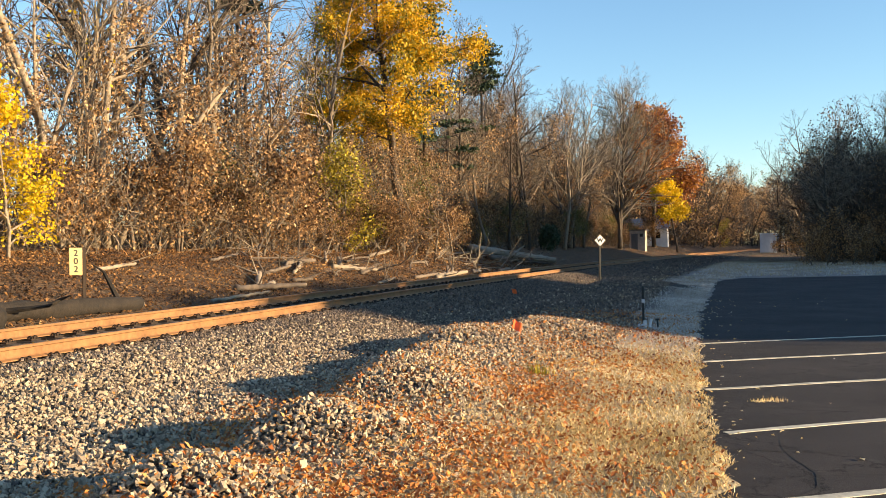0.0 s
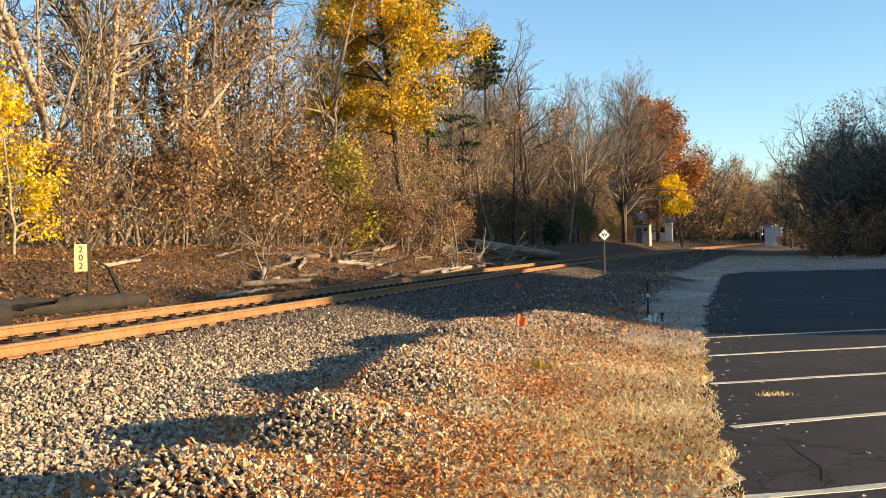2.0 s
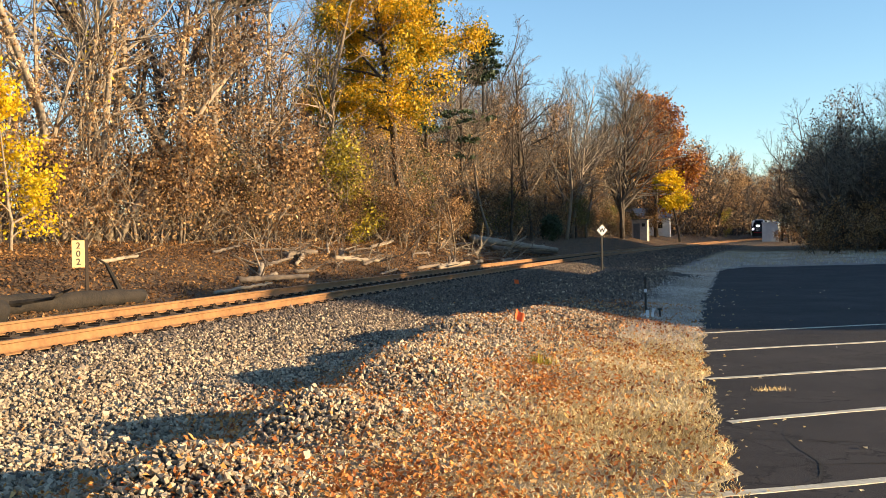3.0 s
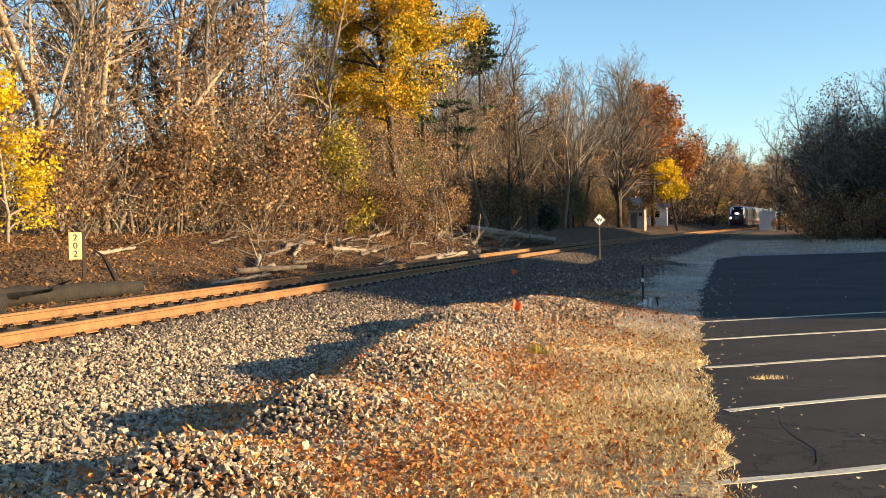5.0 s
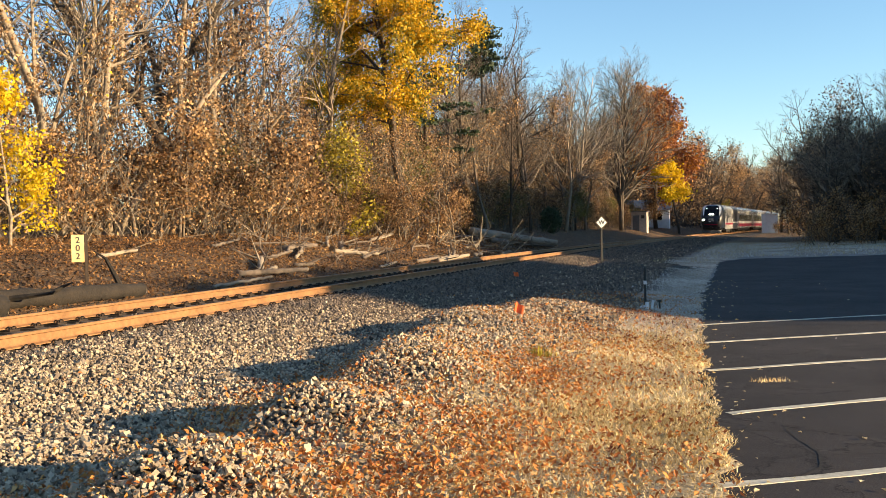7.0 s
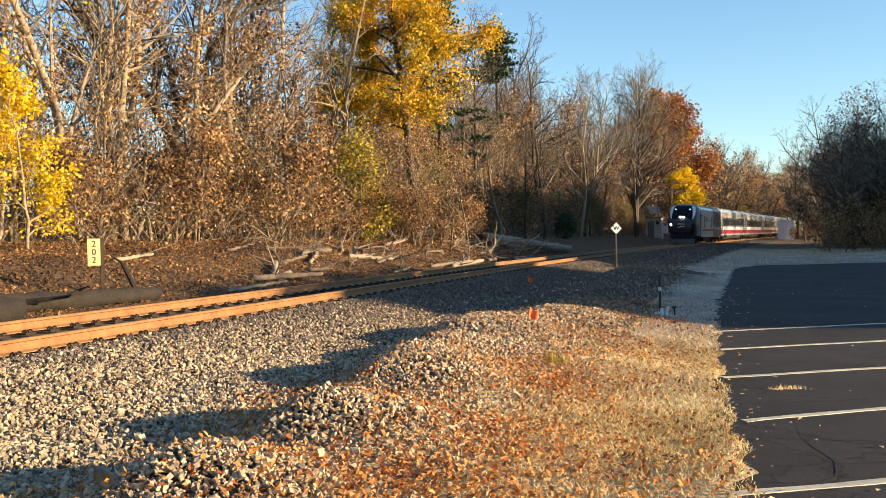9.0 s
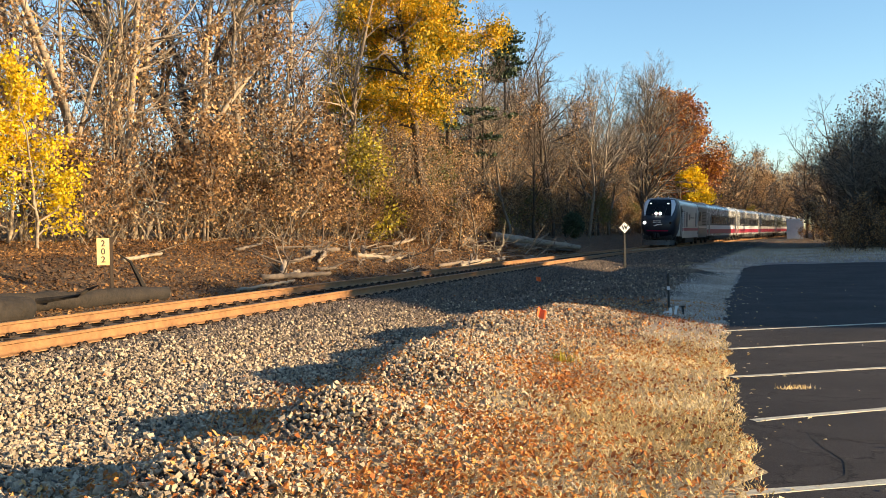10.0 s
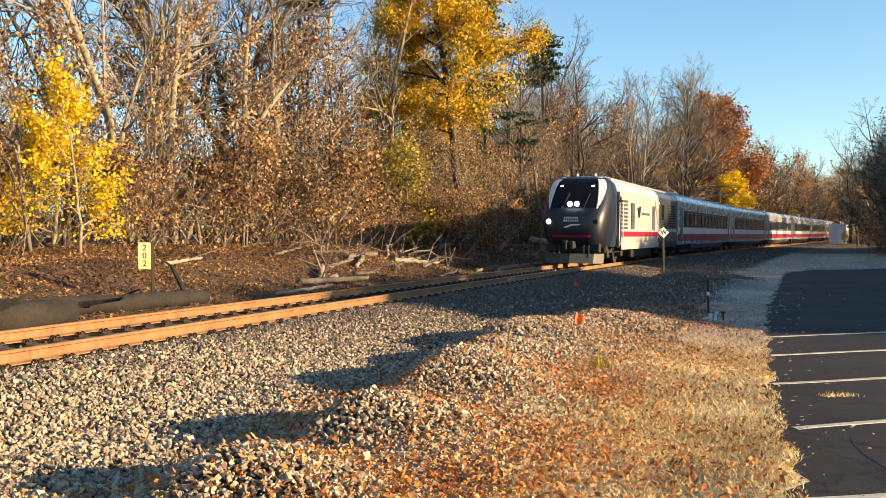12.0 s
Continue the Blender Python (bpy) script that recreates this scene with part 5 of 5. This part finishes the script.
def litter():
    g = np.random.default_rng(41)
    x, y, u, s = cover_points(g, 210000, 2.2, 8.9, 3.0, 26.0, 0.5)
    keep = g.random(len(x)) < np.interp(u, [2.2, 4.0, 5.4, 6.8, 7.6, 8.9], [0.008, 0.025, 0.60, 1.0, 0.42, 0.12]) * (1 - 0.65 * np.clip(heap_amount(u, s), 0, 1)) * np.interp(s, [4, 16, 26], [1.0, 0.55, 0.2]) * (0.8 + 0.6 * wobble(x, y, 2.3, 5))
    keep &= ~lot_mask(x, y)
    lying_leaves(g, x[keep], y[keep], g.uniform(0.009, 0.028, keep.sum()), "fallen_leaves", "orange and tan fallen leaves in the dry grass", M_fallen, 0.028)
    x, y, u, s = cover_points(g, 95000, -14.0, -2.6, 6.0, 72.0, 0.6)
    keep = g.random(len(x)) < np.interp(-u, [2.6, 4.5, 8], [0.1, 0.7, 1.0])
    lying_leaves(g, x[keep], y[keep], g.uniform(0.022, 0.055, keep.sum()), "leaf_litter", "brown leaf litter on the bank", M_litter)
    # on the asphalt
    n = 260
    x, y = g.uniform(2, 14, n) , g.uniform(5, 30, n)
    x = np.where(np.arange(n) < 150, np.interp(y, [p[1] for p in LOT_EDGE[:11]], [p[0] for p in LOT_EDGE[:11]]) + 0.15 + g.exponential(0.25, n), x)
    k = lot_mask(x, y)
    x, y = x[k], y[k]
    ob = lying_leaves(g, x, y, g.uniform(0.012, 0.035, len(x)), "scattered_leaves", "pale dry leaves scattered on the asphalt", M_straw, 0.078, 0.12)


def dry_grass():
    g = np.random.default_rng(51)
    n = 500000
    x, y, u, s = cover_points(g, n, 4.6, 9.2, 3.0, 54.0, 0.75)
    e = np.interp(y, [p[1] for p in LOT_EDGE[:11]], [p[0] for p in LOT_EDGE[:11]])
    keep = (g.random(n) < np.interp(u, [4.6, 5.8, 6.6, 7.6], [0.0, 0.10, 0.45, 1.0]) * np.clip(1 - 1.1 * heap_amount(u, s), 0, 1) * (0.7 + 0.6 * wobble(x, y, 1.9, 3))) & (x < e + 0.13 + 0.12 * wobble(x, y, 6.0))
    x, y = x[keep], y[keep]
    x2, y2, u2, s2 = cover_points(g, 22000, 6.5, 22.0, 48.0, 84.0, 0.0)
    k2 = ~lot_mask(x2, y2) & (u2 > 5.5)
    tall = np.concatenate([g.uniform(0.018, 0.062, len(x)), g.uniform(0.06, 0.20, k2.sum())])
    wide = np.concatenate([0.0024 + 0.00018 * np.clip(s[keep], 0, 60), np.full(k2.sum(), 0.014)])
    frost = np.concatenate([(s[keep] > 15 + 6 * g.random(len(x))) & (u[keep] > 5.6), g.random(k2.sum()) < 0.8])
    x, y = np.concatenate([x, x2[k2]]), np.concatenate([y, y2[k2]])
    z = np.maximum(height(x, y), 0.0)
    n = len(x)
    az = g.uniform(0, 2 * np.pi, n)
    lean = g.uniform(0.4, 1.6, n)
    a2 = g.uniform(0, 2 * np.pi, n)
    base = np.stack([x, y, z], 1)
    side = np.stack([np.cos(az), np.sin(az), np.zeros(n)], 1) * wide[:, None]
    mid = base + np.stack([np.cos(a2) * lean * 0.35, np.sin(a2) * lean * 0.35, np.ones(n) * 0.6], 1) * tall[:, None]
    tip = base + np.stack([np.cos(a2) * lean, np.sin(a2) * lean, np.ones(n) * 0.8], 1) * tall[:, None]
    v = np.stack([base - side, base + side, mid + side * 0.7, mid - side * 0.7, tip], 1).reshape(-1, 3)
    b = np.arange(n)[:, None] * 5
    f = np.concatenate([b + np.array([[0, 1, 2]]), b + np.array([[0, 2, 3]]), b + np.array([[3, 2, 4]])], 1).reshape(-1, 3)
    tagged(new("dry_grass", mesh_of("dry_grass", v, f, [M_straw, M_frost], np.repeat(frost, 3).astype(int))), "frosted straw-coloured dry grass beside the asphalt", "grass", kind="stuff")


def grass_tuft(x, y, material, n, tall, seed):
    g = np.random.default_rng(seed)
    z = max(ground_level(x, y), 0.0)
    base = np.stack([x + g.normal(0, 0.07, n), y + g.normal(0, 0.05, n), np.full(n, z)], 1)
    out = g.normal(0, 0.5, (n, 3)) + np.array([0, 0, 1.0])
    tip = base + out * tall * g.uniform(0.5, 1.1, (n, 1))
    side = np.stack([g.normal(0, 1, n), g.normal(0, 1, n), np.zeros(n)], 1) * 0.004
    v = np.stack([base - side, base + side, tip], 1).reshape(-1, 3)
    t = new("grass_tuft", mesh_of("grass_tuft", v, np.arange(n * 3).reshape(n, 3), material))
    tagged(t, "small green tuft of grass growing by itself", "grass", kind="stuff")


def ground_level(x, y):
    return float(height(x, y)[0])


def undergrowth():
    """Tangled stems and hanging leaves at the foot of the wood, and its depth, coloured darker for shade."""
    g = np.random.default_rng(61)
    for name, label, n, u0, u1, s0, s1, top, rad, leaves, lsize, mt, lm in (
            ("undergrowth", "tangle of thin stems with russet leaves under the trees", 9000, -17, -10.2, 4, 125, 4.5, 0.012, 3, 0.058, M_twig, M_russet),
            # dark bark and darkened leaves stand in for shade here
            ("wood_depth", "depth of the wood, its stems and leaves coloured dark for shade", 15000, -46, -19, -5, 190, 11.0, 0.03, 2, 0.14, M_bark_dark, M_leaf_shade),
            # thicket: shade put into the twig and leaf colours
            ("thicket", "dense thicket behind the lot, twigs and leaves darkened for shade", 5000, 16, 40, 80, 118, 7.0, 0.02, 2, 0.12, M_twig_dark, M_leaf_shade),
            ("far_wood", "far wood beyond the bend of the line", 11000, -40, -7, 165, 330, 15.0, 0.05, 5, 0.26, M_twig_dark, M_russet),
            ("far_thicket", "far thicket along the line", 7000, 9.5, 36, 165, 330, 14.0, 0.05, 5, 0.26, M_twig_dark, M_russet)):
        x, y, u, s = cover_points(g, n, u0, u1, s0, s1)
        z = height(x, y)
        h = z + top * g.uniform(0, 1, n) ** 2.0
        ln = g.uniform(0.6, 2.4, n) * (top / 6.0) ** 0.5
        d = g.normal(0, 0.45, (n, 3)) + np.array([0, 0, 0.75])
        d /= np.linalg.norm(d, axis=1, keepdims=True)
        p = np.stack([x, y, h], 1)
        q = p + d * ln[:, None]
        segs = [(p[i], q[i], rad, rad * 0.5, 0) for i in range(n)]
        v1, f1 = tubes(segs, 3)
        v2, f2 = leaf_quads(g, q, lsize, 0.35, leaves)
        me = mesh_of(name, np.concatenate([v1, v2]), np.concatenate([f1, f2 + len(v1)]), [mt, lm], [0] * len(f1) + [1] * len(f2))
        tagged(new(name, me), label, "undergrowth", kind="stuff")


ballast()
litter()
dry_grass()
undergrowth()
grass_tuft(1.13, 11.9, M_lime, 260, 0.10, 3)
grass_tuft(3.42, 10.4, M_straw, 140, 0.035, 4)
grass_tuft(3.60, 10.42, M_straw, 140, 0.035, 5)
# ---------------------------------------------------------------- things along the line
M_cream = surface("cream_sign_paint", (0.54, 0.37, 0.15), (0.70, 0.50, 0.24), 12, 0.6, 0, 0.05)
M_black = surface("black_paint", (0.010, 0.010, 0.010), (0.025, 0.024, 0.022), 20, 0.6, 0, 0.1)
M_signwhite = surface("white_sign_paint", (0.72, 0.72, 0.72), (0.84, 0.84, 0.84), 12, 0.5, 0, 0.05)
M_flag = surface("orange_plastic", (0.75, 0.10, 0.02), (0.85, 0.16, 0.03), 10, 0.5, 0, 0.0)
M_pipe_white = surface("white_plastic", (0.6, 0.6, 0.62), (0.78, 0.78, 0.8), 10, 0.5, 0, 0.05)
M_concrete = surface("weathered_wall", (0.30, 0.26, 0.22), (0.50, 0.44, 0.37), 5, 0.9, 0, 0.2)
M_metalwhite = surface("white_sheet_metal", (0.58, 0.61, 0.66), (0.74, 0.76, 0.80), 3, 0.55, 0.1, 0.05)
# bark painted near black for the shade behind the track's embankment
M_log_shade = surface("shaded_log_bark", (0.002, 0.0018, 0.0015), (0.038, 0.028, 0.020), 14, 0.9, 0, 1.0)
M_log = surface("dead_log_bark", (0.06, 0.045, 0.035), (0.22, 0.17, 0.13), 7, 0.95, 0, 0.9)
M_logpale = surface("bleached_wood", (0.16, 0.125, 0.09), (0.38, 0.31, 0.23), 6, 0.9, 0, 0.5)


def letters(body, size, material, parent, m, name="numeral", thick=0.004, bold=0.002):
    cu = bpy.data.curves.new(name, 'FONT')
    cu.body, cu.size, cu.align_x, cu.align_y, cu.extrude, cu.offset = body, size, 'CENTER', 'CENTER', thick, bold
    tmp = bpy.data.objects.new(name, cu)
    me = bpy.data.meshes.new_from_object(tmp)
    bpy.data.objects.remove(tmp)
    me.materials.append(material)
    ob = new(name, me)
    ob.parent = parent
    ob.matrix_basis = m
    return ob


def ground_at(x, y):
    return float(height(x, y)[0])


def milepost():
    x, y = -7.58, 20.3
    z = ground_at(x, y)
    t = tagged(new("milepost"), "cream milepost plate with black numerals 202 on a rusty post", "railway sign")
    t.matrix_basis = pose(x, y, z, 0, 0, 30)
    part("post", box(-0.035, 0.035, -0.03, 0.03, -0.3, 1.86 - z + 0.0, 0.006), M_iron, t, "dark rusty steel post")
    top = 1.84 - z
    pl = part("plate", box(-0.30, -0.04, -0.05, -0.035, top - 0.57, top, 0.006), M_cream, t, "cream enamel plate")
    for k, ch in enumerate("202"):
        letters(ch, 0.185, M_black, pl, pose(-0.17, -0.053, top - 0.115 - k * 0.17, 90, 0, 0))
    for zz in (top - 0.08, top - 0.48):
        part("bolt", rod((-0.02, -0.06, zz), (-0.02, 0.0, zz), 0.012, n=8), M_iron, t)


def whistle_post():
    x, y = 6.68, 41.0
    z = ground_at(x, y)
    t = tagged(new("whistle_post"), "white diamond sign with a black W on a dark post", "railway sign")
    t.matrix_basis = pose(x, y, z, 0, 0, 10)
    part("post", box(-0.035, 0.035, -0.03, 0.03, -0.3, 2.1 - z, 0.006), M_black, t, "black steel post")
    c = 2.0 - z
    bm = box(-0.168, 0.168, -0.01, 0.01, -0.168, 0.168, 0.004)
    bmesh.ops.rotate(bm, verts=bm.verts, matrix=Matrix.Rotation(radians(45), 3, 'Y'))
    bmesh.ops.translate(bm, verts=bm.verts, vec=(0, -0.05, c))
    pl = part("plate", bm, M_signwhite, t, "white diamond plate")
    letters("W", 0.25, M_black, pl, pose(0, -0.064, c - 0.005, 90, 0, 0), "letter", bold=0.007)
    for dz in (-0.12, 0.12):
        part("bolt", rod((0, -0.066, c + dz * 1.5), (0, 0.0, c + dz * 1.5), 0.012, n=8), M_iron, t)


def marker_flag(x, y, tall, tilt):
    z = ground_at(x, y)
    t = tagged(new("marker_flag"), "small orange plastic survey flag on a wire", "flag", group="survey flags")
    t.matrix_basis = pose(x, y, z, 0, tilt, 20)
    part("wire", rod((0, 0, -0.1), (0, 0, tall), 0.004, n=6), M_iron, t)
    n = 8
    vs, fs = [], []
    for i in range(n + 1):
        a = i / n
        for zz in (tall - 0.13, tall):
            for off in (0, 0.003):
                vs.append((a * 0.14, 0.03 * math.sin(a * 5) + off, zz - 0.05 * a * a + 0.01 * math.sin(a * 9)))
        if i:
            b = (i - 1) * 4
            fs += [(b, b + 4, b + 6, b + 2), (b + 1, b + 3, b + 7, b + 5), (b + 2, b + 6, b + 7, b + 3), (b, b + 1, b + 5, b + 4)]
    part("flag", mesh_of("flag", vs, fs, M_flag), M_flag, t, "creased orange flag")


def test_post():
    x, y = 3.94, 19.0
    z = ground_at(x, y)
    t = tagged(new("utility_marker"), "thin dark marker post with white pipe stubs at its foot", "marker post")
    t.matrix_basis = pose(x, y, z)
    part("post", rod((0, 0, -0.2), (0.0, 0, 0.74), 0.022, n=10), M_black, t, "dark post")
    part("cap", rod((0, 0, 0.74), (0, 0, 0.82), 0.030, 0.012, 10), M_black, t)
    part("collar", rod((0, 0, 0.48), (0, 0, 0.55), 0.03, n=10), M_pipe_white, t, "pale collar")
    part("valve", rod((0.02, -0.05, 0.0), (0.02, -0.05, 0.13), 0.038, 0.034, 12), M_pipe_white, t, "white pipe stub")
    part("valve", rod((0.12, -0.02, 0.0), (0.15, -0.02, 0.16), 0.026, n=12), M_pipe_white, t, "white pipe stub")
    bm = rod((0.28, -0.02, 0.0), (0.27, -0.02, 0.14), 0.018, n=10)
    box(0.23, 0.31, -0.05, 0.01, 0.13, 0.165, 0.008, bm=bm)
    part("tap", bm, M_black, t, "black tap")
    part("elbow", rod((-0.02, -0.05, 0.05), (-0.26, -0.09, 0.01), 0.022, n=8), M_pipe_white, t)


def log(p, q, r0, r1, material, label, stubs=4, seed=0):
    """A lying trunk with a crooked run, broken ends and stubs of limbs."""
    rr = random.Random(seed)
    p, q = Vector(p), Vector(q)
    n = 22
    pts = [p.lerp(q, k / n) + Vector((rr.gauss(0, 0.010), rr.gauss(0, 0.010), rr.gauss(0, 0.010))) for k in range(n + 1)]
    segs = [(pts[k], pts[k + 1], r0 + (r1 - r0) * k / n, r0 + (r1 - r0) * (k + 1) / n, 0) for k in range(n)]
    d = (q - p).normalized()
    for k in range(stubs):
        a = p.lerp(q, rr.uniform(0.15, 0.97))
        e = (Vector((rr.gauss(0, 1), rr.gauss(0, 1), rr.uniform(0.1, 1.2))).normalized() + d * 0.4).normalized()
        b = a + e * rr.uniform(0.3, 1.1)
        segs.append((a, b, r1 * 0.45, r1 * 0.22, 1))
        segs.append((b, b + (e + Vector((rr.gauss(0, .5), rr.gauss(0, .5), rr.gauss(0, .3)))).normalized() * rr.uniform(0.2, 0.7), r1 * 0.22, 0.01, 1))
    v, f = bent_tube(pts, [(r0 + (r1 - r0) * k / n) * rr.uniform(0.94, 1.05) for k in range(n + 1)], 14)
    stub_segs = [q for q in segs if q[4] == 1]
    t = tagged(new("fallen_log", mesh_of("fallen_log", v, f, material, smooth=True)), label, "log", group="fallen logs")
    # sawn end
    part("cut_end", rod(pts[-1] - d * 0.01, pts[-1] + d * 0.02, r1 * 0.98, r1 * 0.9, 12), M_logpale, t, "pale sawn end")
    for k in range(0, len(stub_segs), 2):
        a, b = stub_segs[k], stub_segs[k + 1]
        v, f = bent_tube([a[0], a[1], b[1]], [a[2], a[3], b[3]], 6)
        part("limb_stub", mesh_of("limb_stub", v, f, material), material, t)
    return t


def on_ground(u, s, up):
    p = on_track(s, u)
    return Vector((p.x, p.y, ground_at(p.x, p.y) + up))


def logs():
    # two trunks in the ditch, their shade painted into the bark
    log(on_ground(-3.7, 11.0, 0.24), on_ground(-3.5, 16.6, 0.24), 0.29, 0.25, M_log_shade, "thick fallen trunk beside the track, coloured near black for shade", 2, 1)
    log(on_ground(-4.5, 12.0, 0.20), on_ground(-3.9, 21.5, 0.15), 0.24, 0.16, M_log_shade, "long fallen trunk behind the rails, coloured near black for shade", 3, 2)
    log(on_ground(-7.4, 60.5, 0.55), on_ground(-3.6, 67.5, 0.45), 0.26, 0.20, M_logpale, "long bleached log lying above brushwood", 5, 3)
    log(on_ground(-6.4, 61.5, 0.18), on_ground(-4.2, 69.0, 0.15), 0.18, 0.12, M_log, "dark log under the bleached one", 5, 4)
    rr = random.Random(12)
    for k in range(34):
        s = rr.uniform(24, 58)
        u = -3.6 - rr.uniform(0, 4.8)
        a = rr.uniform(-0.5, 0.5)
        ln = rr.uniform(0.8, 3.0)
        r = rr.uniform(0.04, 0.13)
        log(on_ground(u, s, r * 0.7), on_ground(u + ln * math.sin(a), s + ln * math.cos(a), r * 0.7 + rr.uniform(0, 0.25)), r, r * 0.7, rr.choice((M_log, M_logpale, M_log)), "cut branch lying in the leaf litter", rr.randrange(4), 40 + k)


def brush_pile(u, s, n, span, seed, material, label):
    """A heap of dead boughs thrown together."""
    rr = random.Random(seed)
    segs = []
    for k in range(n):
        a = on_ground(u + rr.gauss(0, span * 0.25), s + rr.gauss(0, span * 0.6), rr.uniform(0, 0.4))
        d = Vector((rr.gauss(0, 1), rr.gauss(0, 1), rr.uniform(-0.1, 0.8))).normalized()
        r = rr.uniform(0.015, 0.055)
        for m in range(4):
            b = a + d * rr.uniform(0.3, 0.7)
            segs.append((a, b, r, r * 0.75, 0))
            if rr.random() < 0.6:
                e = (d + Vector((rr.gauss(0, .7), rr.gauss(0, .7), rr.gauss(0.2, .5)))).normalized()
                segs.append((b, b + e * rr.uniform(0.2, 0.6), r * 0.5, 0.005, 0))
            d = (d + Vector((rr.gauss(0, .3), rr.gauss(0, .3), rr.gauss(0, .25)))).normalized()
            a, r = b, r * 0.75
    v, f = tubes(segs, 5)
    tagged(new("brush_pile", mesh_of("brush_pile", v, f, material)), label, "brushwood", kind="stuff")


def evergreen_bush():
    t = tagged(new("evergreen_bush"), "small dark evergreen bush beside the log", "bush")
    g = np.random.default_rng(5)
    pts = g.normal(0, 1, (260, 3))
    pts /= np.linalg.norm(pts, axis=1, keepdims=True)
    pts = pts * g.uniform(0.5, 1.0, (260, 1)) * np.array([[0.9, 0.9, 1.2]]) + np.array([[0, 0, 1.2]])
    v, f = leaf_quads(g, pts, 0.10, 0.12, 14)
    tagged(part("crown", mesh_of("crown", v, f, M_needle), M_needle, t), kind="stuff")
    part("trunk", rod((0, 0, -0.2), (0, 0, 1.6), 0.06, 0.03, 8), M_bark_dark, t)
    put_xy(t, 9.3, 84.0)


def shed():
    x, y = 24.6, 121.0
    z = ground_at(x, y)
    t = tagged(new("track_shed"), "small weathered concrete shed under the bare maple", "shed")
    t.matrix_basis = pose(x, y, z, 0, 0, -20)
    h = 3.75 - z
    part("wall", box(-0.95, 0.95, -0.9, 0.9, -0.3, h, 0.02), M_concrete, t, "pale weathered wall")
    part("roof", box(-1.1, 1.1, -1.05, 1.05, h, h + 0.12, 0.02), M_grey, t)
    part("door", box(-0.75, 0.05, -0.93, -0.9, 0.0, 2.0, 0.01), M_grey, t, "grey door")
    part("vent", box(0.3, 0.7, -0.93, -0.9, 1.6, 2.0, 0.01), M_under, t)


def bungalow():
    """The white signal cabinet beside the line."""
    x, y = 50.7, 150.0
    z = ground_at(x, y)
    t = tagged(new("signal_cabinet"), "white sheet-metal signal cabinet beside the track", "equipment cabinet")
    t.matrix_basis = pose(x, y, z, 0, 0, -18)
    h = 3.45 - z
    part("body", box(-1.2, 1.2, -0.9, 0.9, -0.2, h, 0.03), M_metalwhite, t, "white sheet-metal body")
    part("roof", box(-1.3, 1.3, -1.0, 1.0, h, h + 0.12, 0.03), M_metalwhite, t)
    part("door", box(-0.5, 0.4, -0.93, -0.9, 0.1, 2.0, 0.01), M_metalwhite, t)
    for dx in (-0.6, 0.3):
        part("roof_vent", rod((dx, 0, h + 0.1), (dx, 0, h + 0.4), 0.14, n=12), M_plow, t)
    part("mast", rod((0.9, 0.2, h), (0.9, 0.2, h + 1.2), 0.04, n=8), M_plow, t)


def cottage():
    x, y = 32.0, 152.0
    z = ground_at(x, y)
    t = tagged(new("house"), "small pale house half hidden by the trees", "house")
    t.matrix_basis = pose(x, y, z, 0, 0, -15)
    part("wall", box(-3.5, 3.5, -2.5, 2.5, -0.3, 2.7, 0.02), M_metalwhite, t, "pale siding")
    vs = [(-3.8, -2.9, 2.6), (3.8, -2.9, 2.6), (3.8, 2.9, 2.6), (-3.8, 2.9, 2.6), (-3.8, 0, 4.3), (3.8, 0, 4.3)]
    part("roof", mesh_of("roof", vs, [(0, 1, 5, 4), (2, 3, 4, 5), (0, 4, 3), (1, 2, 5), (3, 2, 1, 0)], M_grey), M_grey, t, "grey gabled roof")
    for x0 in (-2.4, -0.4, 1.6):
        w = part("window", box(x0, x0 + 0.9, -2.54, -2.5, 1.0, 2.1, 0.01), M_signwhite, t)
        part("pane", box(x0 + 0.08, x0 + 0.82, -2.56, -2.54, 1.08, 2.02, 0.0), M_window, w)


milepost()
whistle_post()
marker_flag(0.95, 14.1, 0.33, 14)
marker_flag(2.06, 28.5, 0.30, -10)
test_post()
logs()
brush_pile(-6.2, 38, 26, 5.0, 1, M_log, "dead boughs heaped on the bank")
brush_pile(-5.8, 54, 34, 5.0, 2, M_logpale, "bleached dead boughs heaped beside the track")
brush_pile(-5.2, 65, 26, 4.0, 3, M_log, "brushwood under the bleached log")
evergreen_bush()
shed()
bungalow()
cottage()
motions()
